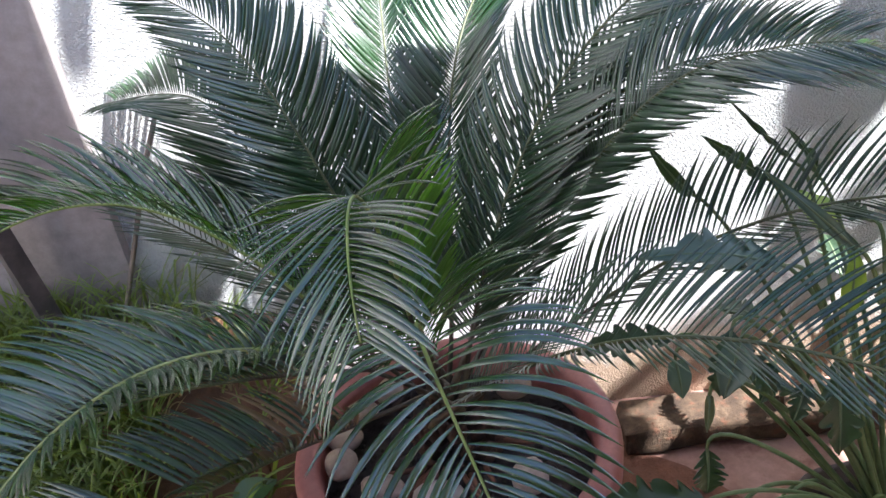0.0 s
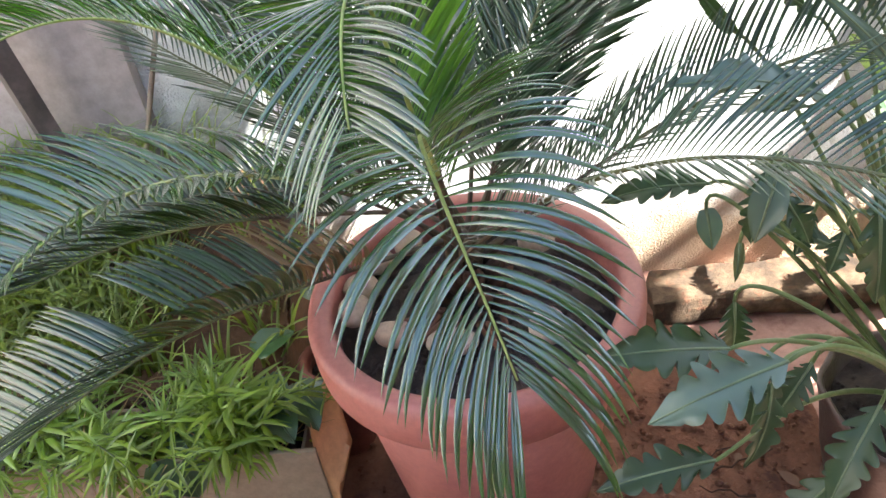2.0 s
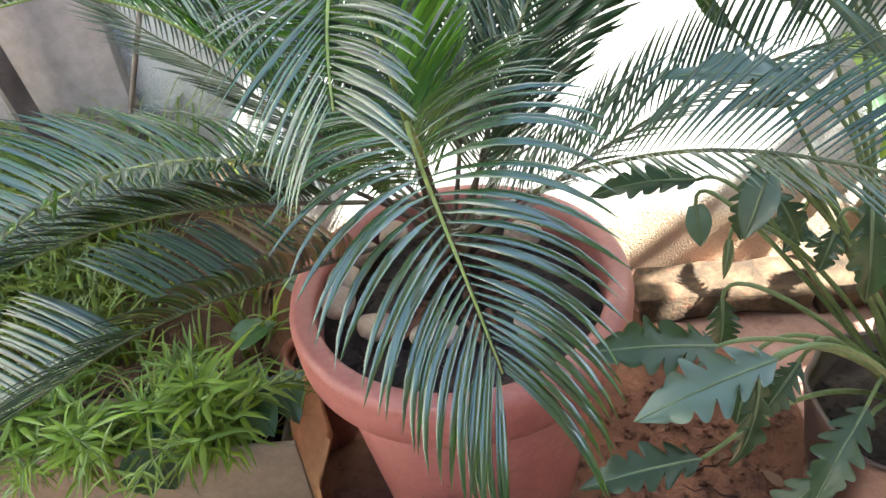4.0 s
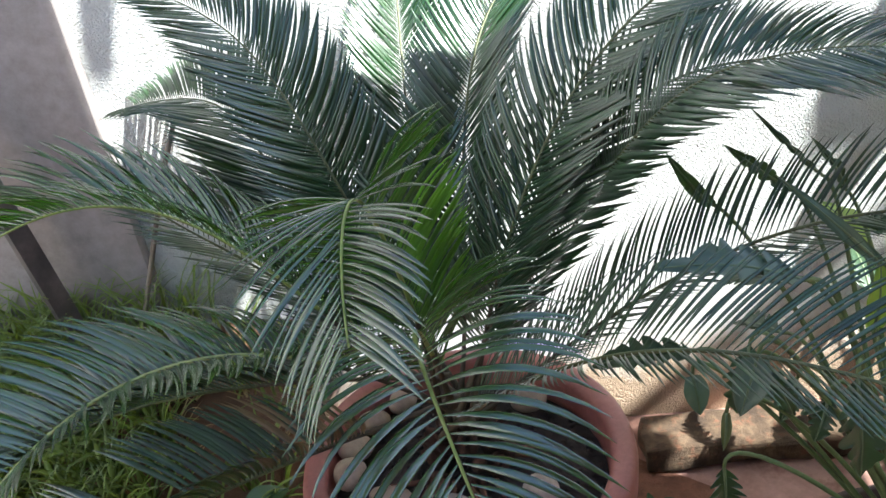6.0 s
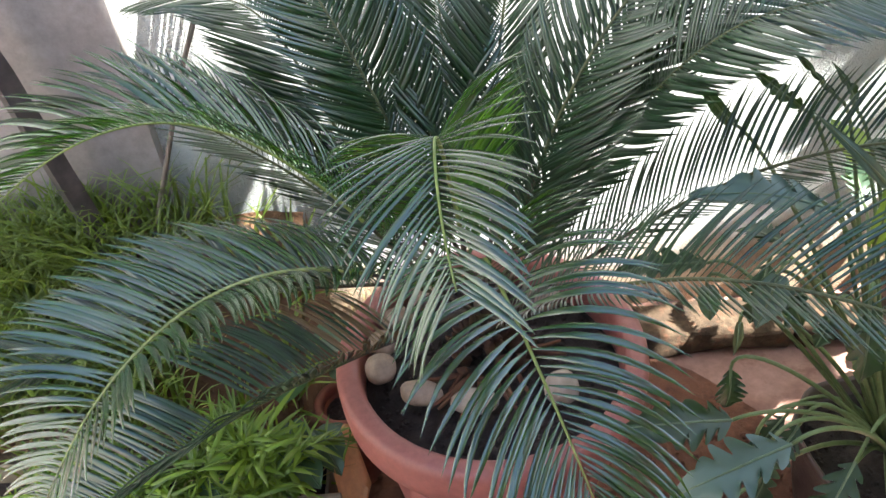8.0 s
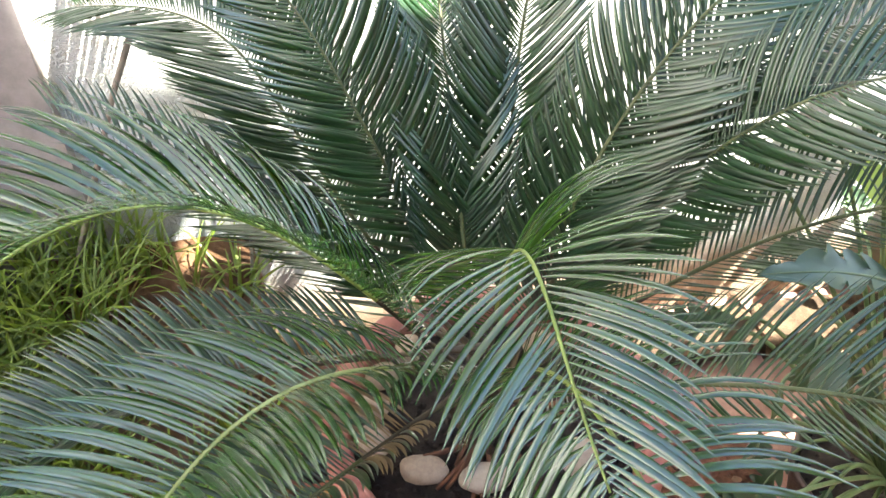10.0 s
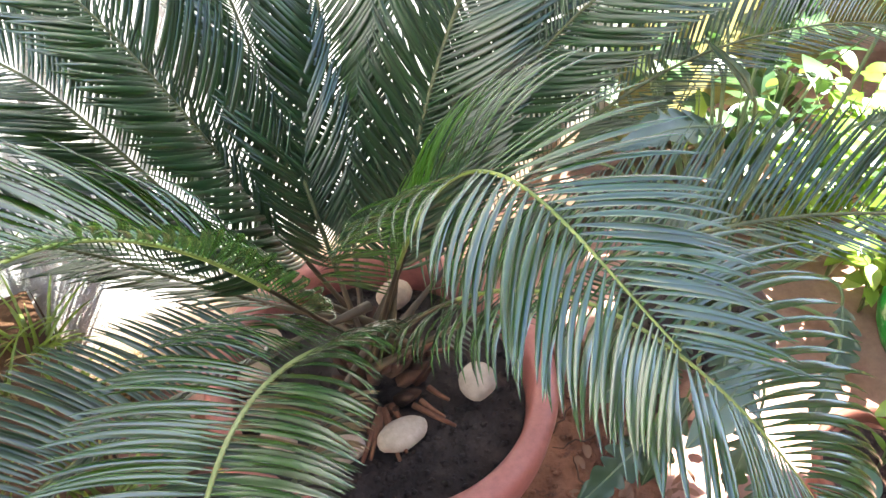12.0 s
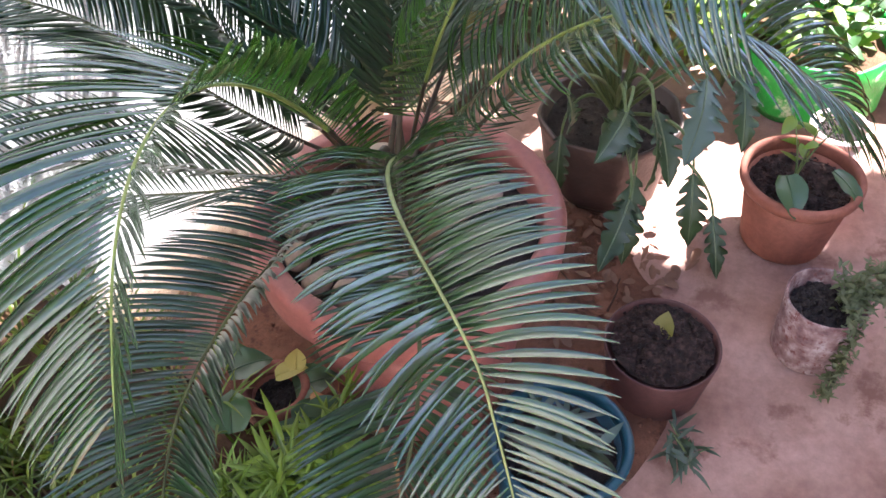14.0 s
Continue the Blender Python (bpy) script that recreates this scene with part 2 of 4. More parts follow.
def lathe(profile, segments=64, wobble=0.0):
    """A turned shape from (radius, height) pairs."""
    bm = bmesh.new()
    rings = []
    for r, z in profile:
        ring = []
        for k in range(segments):
            a = 2 * math.pi * k / segments
            rr = r * (1 + wobble * (noise.noise((math.cos(a) * 2, math.sin(a) * 2, z * 9))))
            ring.append(bm.verts.new((rr * math.cos(a), rr * math.sin(a), z)))
        rings.append(ring)
    for a, b in zip(rings, rings[1:]):
        for k in range(segments):
            bm.faces.new((a[k], a[(k + 1) % segments], b[(k + 1) % segments], b[k]))
    return bm


def disc_mound(radius, z, lift, rough, segments=72, rings=26, seed=0.0):
    """An uneven round bed of soil."""
    bm = bmesh.new()
    grid = [[bm.verts.new((0, 0, z + lift))]]
    for i in range(1, rings + 1):
        r = radius * i / rings
        row = []
        for k in range(segments):
            a = 2 * math.pi * k / segments
            p = (r * math.cos(a), r * math.sin(a))
            h = noise.fractal((p[0] * 40 + seed, p[1] * 40, seed), 0.8, 2.0, 4) * rough
            row.append(bm.verts.new((p[0], p[1], z + lift * (1 - (r / radius) ** 2) + h)))
        grid.append(row)
    for k in range(segments):
        bm.faces.new((grid[0][0], grid[1][k], grid[1][(k + 1) % segments]))
    for a, b in zip(grid[1:], grid[2:]):
        for k in range(segments):
            bm.faces.new((a[k], b[k], b[(k + 1) % segments], a[(k + 1) % segments]))
    return bm


def crumbs(bm, radius, z, lift, n, seed, size=0.004, cx=0.0, cy=0.0):
    """Small uneven clods strewn over a bed of soil."""
    rnd = random.Random(seed)
    for _ in range(n):
        r, a = radius * math.sqrt(rnd.random()), rnd.uniform(0, 6.283)
        c = Vector((cx + r * math.cos(a), cy + r * math.sin(a), z + lift * (1 - (r / radius) ** 2)))
        q = size * rnd.uniform(0.4, 1.3)
        ring = [bm.verts.new(c + Vector((q * rnd.uniform(0.7, 1.2) * math.cos(k * 1.2566), q * rnd.uniform(0.7, 1.2) * math.sin(k * 1.2566), q * rnd.uniform(-0.2, 0.3)))) for k in range(5)]
        top, low = bm.verts.new(c + Vector((0, 0, q * rnd.uniform(0.5, 0.9)))), bm.verts.new(c - Vector((0, 0, q)))
        for k in range(5):
            bm.faces.new((ring[k], ring[(k + 1) % 5], top))
            bm.faces.new((ring[(k + 1) % 5], ring[k], low))
    return bm


def bezier(ctrl, n):
    c = [Vector(p) for p in ctrl]
    k = len(c) - 1
    out = []
    for i in range(n + 1):
        s = i / n
        out.append(sum((c[j] * (math.comb(k, j) * s**j * (1 - s) ** (k - j)) for j in range(k + 1)), Vector((0, 0, 0))))
    return out


def tube(bm, pts, radii, sides=8, flat=1.0):
    """A round stalk along points."""
    rings = []
    up = Vector((0, 0, 1))
    for i, p in enumerate(pts):
        t = (pts[min(i + 1, len(pts) - 1)] - pts[max(i - 1, 0)]).normalized()
        side = t.cross(up)
        side = side.normalized() if side.length > 1e-4 else Vector((1, 0, 0))
        nrm = side.cross(t).normalized()
        up = nrm
        r = radii[i] if isinstance(radii, (list, tuple)) else radii
        rings.append([bm.verts.new(p + side * (r * math.cos(2 * math.pi * k / sides)) + nrm * (r * flat * math.sin(2 * math.pi * k / sides))) for k in range(sides)])
    for a, b in zip(rings, rings[1:]):
        for k in range(sides):
            bm.faces.new((a[k], a[(k + 1) % sides], b[(k + 1) % sides], b[k]))
    bm.faces.new(rings[0][::-1])
    bm.faces.new(rings[-1])
    return bm


def blade(bm, pts, widths, side, thick=0.0):
    """A narrow leaf along points: two faces meeting in a raised midrib, with a thin body."""
    rows = []
    for i, p in enumerate(pts):
        t = (pts[min(i + 1, len(pts) - 1)] - pts[max(i - 1, 0)]).normalized()
        s = (side - t * side.dot(t)).normalized()
        nrm = s.cross(t)
        w = widths[i]
        rows.append((p - s * w + nrm * (w * 0.42), p - nrm * thick, p + s * w + nrm * (w * 0.42)))
    made = [[bm.verts.new(v) for v in r] for r in rows]
    for a, b in zip(made, made[1:]):
        bm.faces.new((a[0], a[1], b[1], b[0]))
        bm.faces.new((a[1], a[2], b[2], b[1]))
    return bm


# ---------------------------------------------------------------- ground, walls, roof
def ground_sheet():
    bm = bmesh.new()
    xs = [-400, -60, -8] + [-3 + 0.15 * i for i in range(41)] + [8, 60, 400]
    rows = []
    for y in xs:
        rows.append([bm.verts.new((x, y, 0.004 * noise.noise((x * 3, y * 3, 0)) if abs(x) < 3.1 and abs(y) < 3.1 else 0)) for x in xs])
    for a, b in zip(rows, rows[1:]):
        for k in range(len(xs) - 1):
            bm.faces.new((a[k], a[k + 1], b[k + 1], b[k]))
    return tagged(link_mesh("ground", bm, CONCRETE), "dusty reddish concrete yard floor", "ground", kind="structure")


ground_sheet()

# the back wall runs slightly askew: y = 0.47 at the pot, nearer on the other side
WALL_TURN = radians(-0.5)


def on_wall(u, d, z):
    """u along the wall from behind the pot, d out of it."""
    return Vector((u * math.cos(WALL_TURN) + d * math.sin(WALL_TURN), 0.468 + u * math.sin(WALL_TURN) - d * math.cos(WALL_TURN), z))


def wall_slab(name, u0, u1, z0, z1, d0, d1, material, label):
    bm = box(bmesh.new(), 0, 0, 0, 1, 1, 1)
    for v in bm.verts:
        u, d, z = u0 + (u1 - u0) * v.co.x, d1 + (d0 - d1) * v.co.y, z0 + (z1 - z0) * v.co.z
        v.co = on_wall(u, d, z)
    bmesh.ops.recalc_face_normals(bm, faces=bm.faces[:])
    return tagged(link_mesh(name, bm, material, smooth=False), label, "wall", kind="structure")


wall_slab("wall_back", -0.56, 0.93, -0.05, 1.5, -0.2, 0.0, STUCCO, "rough white stucco garden wall in sunlight")
wall_slab("wall_yellow", 0.93, 3.6, -0.05, 1.5, -0.2, 0.0, YELLOW, "yellow painted stretch of garden wall in sunlight")
wall_slab("wall_pier", -2.0, -0.56, -0.05, 2.5, -0.2, 0.03, PLASTER, "grey plastered wall pier in the shade")

wall_right = box(bmesh.new(), 2.05, -3.4, -0.05, 2.2, 0.42, 1.5)
tagged(link_mesh("wall_right", wall_right, YELLOW, smooth=False), "yellow painted side wall of the yard in shade", "wall", kind="structure")
# unseen wall added on the left to close off the sky there
wall_left = box(bmesh.new(), -2.15, -3.4, -0.05, -2.0, 0.43, 2.7)
tagged(link_mesh("wall_left", wall_left, STUCCO, smooth=False), "unseen white wall added to close the yard", "wall", kind="structure")

# unseen wall added behind the viewpoint, enclosing the yard
wall_behind = box(bmesh.new(), -2.0, -2.55, -0.05, 2.3, -2.4, 2.6)
tagged(link_mesh("wall_behind", wall_behind, PLASTER, smooth=False), "unseen plastered wall added behind the viewpoint", "wall", kind="structure")


def slab(bm, outline, z0, z1):
    """A flat plate over an outline that runs counter-clockwise."""
    low, high = [[bm.verts.new((x, y, z)) for x, y in outline] for z in (z0, z1)]
    bm.faces.new(low[::-1])
    bm.faces.new(high)
    for k in range(len(outline)):
        j = (k + 1) % len(outline)
        bm.faces.new((low[k], low[j], high[j], high[k]))
    return bm


# unseen plates added to block sun, which passes along back wall and far side
ROOF_Z = 2.5
roof = box(bmesh.new(), 0.15, -1.183, ROOF_Z, 1.52, -0.173, ROOF_Z + 0.12)
box(roof, 1.52, -1.183, ROOF_Z, 1.70, -0.263, ROOF_Z + 0.12)
box(roof, 1.70, -1.183, ROOF_Z, 1.83, -0.353, ROOF_Z + 0.12)
box(roof, 1.83, -1.183, ROOF_Z, 2.01, -0.963, ROOF_Z + 0.12)
box(roof, 1.83, -0.79, ROOF_Z, 2.02, -0.53, ROOF_Z + 0.12)
box(roof, 0.15, -2.4, ROOF_Z, 2.3, -1.183, ROOF_Z + 0.12)
box(roof, 1.83, -0.463, ROOF_Z, 2.06, -0.333, ROOF_Z + 0.12)
box(roof, 0.42, -0.173, ROOF_Z, 0.75, -0.016, ROOF_Z + 0.1)
# added plate cut slantwise so its shade ends at the pier edge
slab(roof, ((-0.40, -0.171), (0.395, -0.171), (0.402, 0.008), (0.060, 0.163), (-0.40, 0.372)), ROOF_Z, ROOF_Z + 0.1)
# added batten whose shadow makes the slanted stripe beside the pier
slab(roof, ((0.365, 0.052), (0.405, 0.052), (0.340, 0.130), (0.250, 0.230), (0.185, 0.230), (0.285, 0.130)), ROOF_Z, ROOF_Z + 0.05)
box(roof, 1.68, -0.029, ROOF_Z, 1.83, 0.62, ROOF_Z + 0.1)
box(roof, -0.80, 0.444, ROOF_Z, 1.83, 0.64, ROOF_Z + 0.1)
# two added battens that cast the diagonal stripes at the wall foot
for x_, w_ in ((1.70, 0.030), (1.795, 0.062)):
    box(roof, 0, 0, 0, 1, 1, 1)
    roof.verts.ensure_lookup_table()
    for v in roof.verts[-8:]:
        y_ = -0.26 + 0.275 * v.co.y
        v.co = Vector((x_ + (y_ + 0.157) / 0.46 + w_ * v.co.x, y_, ROOF_Z + 0.05 * v.co.z))
tagged(link_mesh("ceiling", roof, PLASTER, smooth=False), "unseen roof plates and battens added to block the sun", "ceiling", kind="structure")


# ---------------------------------------------------------------- the big pot
def big_pot():
    pot = thing("plant_pot", "large terracotta-coloured plastic pot holding the sago palm", "pot")
    prof = [(0.0, 0.004), (0.148, 0.004), (0.152, 0.012), (0.198, 0.330), (0.194, 0.332), (0.186, 0.30), (0.0, 0.29)]
    part("pot_body", lathe(prof, 96), TERRA, pot)
    rim = [(0.1965, 0.322), (0.204, 0.320), (0.222, 0.324), (0.2285, 0.332), (0.2305, 0.350), (0.2315, 0.385), (0.2285, 0.396), (0.222, 0.4005), (0.206, 0.4), (0.199, 0.396), (0.1955, 0.388), (0.193, 0.36), (0.1925, 0.322), (0.1965, 0.322)]
    part("rim", lathe(rim, 96), TERRA, pot, "broad rounded terracotta-coloured rim")
    return pot


big_pot()
soil = crumbs(disc_mound(0.192, 0.345, 0.02, 0.006), 0.185, 0.347, 0.02, 900, 2, 0.0045)
tagged(link_mesh("potting_soil", soil, SOIL), "dark crumbly potting soil filling the large pot", "soil", kind="stuff")


def pebble(x, y, z, sx, sy, sz, turn, material, label, seed):
    bm = bmesh.new()
    bmesh.ops.create_icosphere(bm, subdivisions=3, radius=1)
    for v in bm.verts:
        c = v.co
        k = 1 + 0.10 * noise.noise(c * 1.3 + Vector((seed, 0, 0))) + 0.03 * noise.noise(c * 4 + Vector((0, seed, 0)))
        v.co = Vector((c.x * sx * k, c.y * sy * k, c.z * sz * k))
    ob = link_mesh("pebble", bm, material)
    ob.matrix_world = pose(x, y, z, 0, 0, turn)
    return tagged(ob, label, "stone", "pebbles in the pot")


PALE = "smooth pale pinkish pebble lying on dark soil"
pebble(-0.165, -0.012, 0.385, 0.024, 0.024, 0.022, 0, PEBBLE, "round pale pinkish pebble on dark soil", 1.0)
pebble(-0.163, 0.045, 0.379, 0.026, 0.022, 0.018, 10, PEBBLE, PALE, 2.0)
pebble(-0.105, -0.060, 0.379, 0.033, 0.020, 0.018, -12, PEBBLE, "oval pale pinkish pebble on dark soil", 3.0)
pebble(-0.030, -0.085, 0.381, 0.035, 0.021, 0.018, -5, PEBBLE_WHITE, "oval whitish pebble on dark soil", 4.0)
pebble(0.095, -0.078, 0.388, 0.026, 0.025, 0.025, 30, PEBBLE_WHITE, "blocky white pebble on dark soil", 5.0)
pebble(0.092, 0.110, 0.384, 0.028, 0.022, 0.020, 5, PEBBLE, PALE, 6.0)
pebble(-0.140, 0.095, 0.381, 0.026, 0.020, 0.017, 25, PEBBLE, PALE, 7.0)
pebble(-0.098, 0.135, 0.382, 0.024, 0.020, 0.018, 60, PEBBLE, PALE, 8.0)


# ---------------------------------------------------------------- the sago palm
PALM = thing("sago_palm", "sago palm with arching dark green feather fronds", "palm", (0, 0, 0))


def caudex():
    """The short woolly stem, scaly with old leaf bases."""
    bm = bmesh.new()
    rnd = random.Random(5)
    for i in range(46):
        a, h = rnd.random() * 6.28, rnd.random()
        r = 0.052 * (1 - 0.45 * h)
        p = Vector((r * math.cos(a), r * math.sin(a) + 0.01, 0.36 + 0.075 * h))
        d = Vector((math.cos(a) * 0.6, math.sin(a) * 0.6, 0.9)).normalized()
        tube(bm, [p - d * 0.012, p + d * 0.012, p + d * 0.034], [0.011, 0.009, 0.002], 6)
    return part("caudex", bm, FIBRE, PALM, "brown woolly stem base with old leaf scales")


caudex()


def leaflet_mesh(bow, sweep, hook, wide):
    """One leaflet from the origin to (1, 0, 0), up +z: it bows upwards on the way, sweeps aside and droops at the tip, with margins rolled down."""
    bm = bmesh.new()
    n = 7
    rows = []
    for i in range(n + 1):
        s = i / n
        p = Vector((s, sweep * 4 * s * (1 - s), bow * 4 * s * (1 - s) + hook * (s**4 - s) * -1))
        w = wide * (0.24 + 0.76 * min(1, s / 0.30)) * (1 - max(0, (s - 0.4) / 0.6) ** 2.4 * 0.97)
        rows.append([bm.verts.new(p + Vector((0, k * w, z * w))) for k, z in ((-1, -0.5), (-0.55, -0.04), (0, -0.14), (0.55, -0.04), (1, -0.5))])
    for a, b in zip(rows, rows[1:]):
        for k in range(4):
            bm.faces.new((a[k], b[k], b[k + 1], a[k + 1]))
    me = bpy.data.meshes.new("leaflet")
    bm.normal_update()
    bm.to_mesh(me)
    bm.free()
    for p in me.polygons:
        p.use_smooth = True
    return me


DRYLEAFLET = leaf_material("dry_sago_leaflet", (0.10, 0.06, 0.02), (0.22, 0.14, 0.06), (0.3, 0.2, 0.08), 0.7, 0.15, "Island")
STIFF = ((0.02, -0.03, 0.02, 0.024), (0.035, -0.045, 0.03, 0.023), (0.045, -0.02, 0.05, 0.024), (0.03, -0.06, 0.02, 0.022))
SOFT = ((0.08, -0.05, 0.04, 0.021), (0.10, -0.03, 0.06, 0.020), (0.115, -0.06, 0.07, 0.021), (0.09, -0.07, 0.05, 0.020))


def leaflet_set(shapes, material):
    made = [leaflet_mesh(*v) for v in shapes]
    for me in made:
        me.materials.append(material)
    return made


LEAFLETS, LEAFLETS_SOFT = leaflet_set(STIFF, FROND), leaflet_set(SOFT, FROND)
LEAFLETS_DRY = leaflet_set(STIFF, DRYLEAFLET)
LEAFLETS_BACKLIT = leaflet_set(SOFT, FROND_BACKLIT)


def along(values, u):
    """A value given at the start, thirds and end of the blade."""
    k = min(2, int(u * 3))
    return values[k] + (values[k + 1] - values[k]) * (u * 3 - k)


# each side of a blade: leaflet length in metres, lean towards the tip and lift above the blade in degrees, at the start, thirds and end
BACK = ((0.105, 0.135, 0.125, 0.062), (50, 50, 51, 64), (16, 15, 14, 8))


def frond(ctrl, label, left=BACK, right=None, pairs=126, start=0.2, soft=0.0, single=False, fresh=0.0, pale=False, ext=0.0, seed=1, bare=(), dry=0.0, wide=1.02, upto=1.0, crowd=1.0):
    """A feather leaf along a curve: stalk, and leaflets in two rows that stand in a shallow V."""
    rnd = random.Random(seed)
    right = right or left
    N = 60
    pts = bezier(ctrl, N)[: int(N * upto) + 1]
    if ext:
        d = (pts[-1] - pts[-4]).normalized()
        for k in range(1, 11):
            d = (d + Vector((0, 0, -0.035))).normalized()
            pts.append(pts[-1] + d * (ext / 10))
    N = len(pts) - 1
    acc = [0.0]
    for a, b in zip(pts, pts[1:]):
        acc.append(acc[-1] + (b - a).length)
    total = acc[-1]

    def at(s):
        want = s * total
        k = 0
        while k < N - 1 and acc[k + 1] < want:
            k += 1
        f = (want - acc[k]) / max(1e-6, acc[k + 1] - acc[k])
        p = pts[k].lerp(pts[k + 1], f)
        t = (pts[min(N, k + 2)] - pts[max(0, k - 1)]).normalized()
        return p, t

    bm = bmesh.new()
    radii = [0.0042 * (1 - 0.80 * a / total) + 0.0035 * max(0, 1 - a / total / 0.10) for a in acc]
    tube(bm, pts, radii, 8, 0.8)
    low = [f for f in bm.faces if all(v.index < 8 * int(0.24 * (N + 1)) for v in f.verts)] if not bm.verts.index_update() else []
    for f in low:
        f.material_index = 1
    stem = part("frond", bm, [RACHIS_PALE if pale else RACHIS_LIGHT if single else RACHIS, PETIOLE], PALM, label)
    # the sideways direction is kept from the base on, so that the blade does not twist where the stalk stands upright
    flat_dir = Vector((ctrl[-1][0] - ctrl[0][0], ctrl[-1][1] - ctrl[0][1], 0)).normalized()
    side0 = Vector((flat_dir.y, -flat_dir.x, 0))
    verts_, faces_, mats_, base_n = [], [], [], 0
    for i in range(pairs):
        u = 1 - (1 - (i + 0.5) / pairs) ** crowd
        for sgn, (lengths, leans, lifts) in ((1, left), (-1, right)):
            if any(lo < u < hi and sg in (0, sgn) for lo, hi, sg in bare):
                continue
            # fresh: share of the right row coloured brighter, as if lit from behind
            backlit = sgn < 0 and u < fresh
            for shift in (0.0, 0.5) if backlit else (0.0,):
                p, t = at(min(1, start + (1 - start) * (u + (shift + rnd.uniform(-0.12, 0.12)) / pairs)))
                side = (side0 - t * side0.dot(t)).normalized()
                nrm = side.cross(t).normalized()
                a = radians(min(84, along(leans, u) + rnd.gauss(0, 1.4 if single else 0.9)))
                r = radians(along(lifts, u) + rnd.gauss(0, 2.2 if single else 1.4))
                out = side * sgn
                d = (out * (math.cos(a) * math.cos(r)) + nrm * math.sin(r) + t * (math.sin(a) * math.cos(r))).normalized()
                z = (nrm * math.cos(r) - out * math.sin(r))
                z = (z - d * z.dot(d)).normalized()
                z = Matrix.Rotation(radians(rnd.gauss(0, 9.0 if single else 5.0)), 3, d) @ z
                y = z.cross(d)
                sweep = 1 if y.dot(t) > 0 else -1
                k = along(lengths, u) * rnd.uniform(0.94, 1.05)
                base = p + out * 0.002 + nrm * 0.0015
                m = Matrix.Translation(base) @ Matrix(((d.x, y.x * sweep, z.x), (d.y, y.y * sweep, z.y), (d.z, y.z * sweep, z.z))).to_4x4() @ Matrix.Diagonal((k, wide * (k if k > 0.09 else 0.05 + 0.45 * k), k, 1))
                mesh = rnd.choice(LEAFLETS_DRY if u < dry and rnd.random() < 0.8 else LEAFLETS_BACKLIT if backlit else LEAFLETS_SOFT if u < soft else LEAFLETS)
                if single:
                    lf = new("leaflet", mesh)
                    lf.parent = stem
                    lf.matrix_basis = m
                else:
                    verts_.extend([m @ v.co for v in mesh.vertices])
                    faces_.extend([[i_ + base_n for i_ in pl.vertices] for pl in mesh.polygons])
                    mats_.extend([1 if mesh in LEAFLETS_DRY else 0] * len(mesh.polygons))
                    base_n += len(mesh.vertices)
    if not single:
        me = bpy.data.meshes.new("foliage")
        me.from_pydata(verts_, [], faces_)
        me.polygons.foreach_set("material_index", mats_)
        me.polygons.foreach_set("use_smooth", [True] * len(faces_))
        me.materials.append(FROND_SHADED)
        me.materials.append(DRYLEAFLET)
        ob = new("foliage", me)
        ob.parent = stem
        tagged(ob, kind="stuff")
    return stem


RIGHT = ((0.112, 0.150, 0.142, 0.072), (47, 45, 45, 58), (0, -5, -9, -10)), ((0.105, 0.130, 0.120, 0.062), (52, 52, 50, 60), (28, 26, 20, 5))
LOW = ((0.11, 0.14, 0.13, 0.07), (34, 34, 40, 62), (22, 20, 16, 8)), ((0.11, 0.14, 0.13, 0.07), (40, 40, 46, 62), (46, 42, 30, 10))
FAR = ((0.085, 0.105, 0.10, 0.06), (46, 46, 48, 60), (8, 4, -2, -4)), ((0.11, 0.148, 0.138, 0.07), (52, 50, 51, 62), (25, 25, 21, 8))
LEFT = ((0.11, 0.140, 0.130, 0.066), (54, 52, 50, 64), (34, 34, 28, 10)), ((0.11, 0.145, 0.135, 0.066), (42, 38, 38, 56), (4, 2, 0, -4))
frond([(0.011, 0.057, 0.417), (-0.101, 0.136, 0.649), (-0.156, 0.184, 0.823), (-0.201, 0.245, 0.910), (-0.277, 0.268, 0.962)], "", *LEFT, seed=1, ext=0.08)
frond([(0.004, 0.029, 0.458), (-0.216, 0.136, 0.654), (-0.244, 0.218, 0.837), (-0.244, 0.306, 0.860), (-0.481, 0.427, 0.795)], "", *LEFT, seed=2)
frond([(-0.017, 0.004, 0.428), (-0.036, 0.059, 0.559), (-0.026, 0.130, 0.678), (-0.035, 0.249, 0.787), (-0.030, 0.370, 0.936)], "", seed=3, ext=0.06)
frond([(-0.012, 0.029, 0.416), (0.034, 0.116, 0.559), (0.031, 0.154, 0.745), (0.040, 0.237, 0.886), (0.130, 0.365, 0.933)], "", seed=4, ext=0.1)
frond([(0.009, -0.000, 0.430), (0.063, 0.065, 0.656), (0.135, 0.111, 0.847), (0.260, 0.133, 0.980), (0.401, 0.173, 0.977)], "", *RIGHT, seed=5, start=0.13, ext=0.15)
frond([(-0.005, 0.028, 0.437), (0.122, 0.081, 0.593), (0.197, 0.048, 0.751), (0.240, -0.012, 0.901), (0.342, -0.053, 0.931)], "", *RIGHT, seed=6, start=0.13, ext=0.12)
frond([(-0.008, 0.010, 0.447), (0.110, 0.047, 0.700), (0.198, 0.103, 0.887), (0.326, 0.136, 0.900), (0.589, 0.177, 0.810)], "", *RIGHT, seed=7, start=0.13, ext=0.1)
frond([(-0.003, 0.005, 0.434), (0.218, 0.040, 0.587), (0.378, 0.045, 0.706), (0.522, -0.010, 0.738), (0.718, -0.058, 0.713)], "", *FAR, seed=8, start=0.10, ext=0.15, pairs=108, wide=0.68)
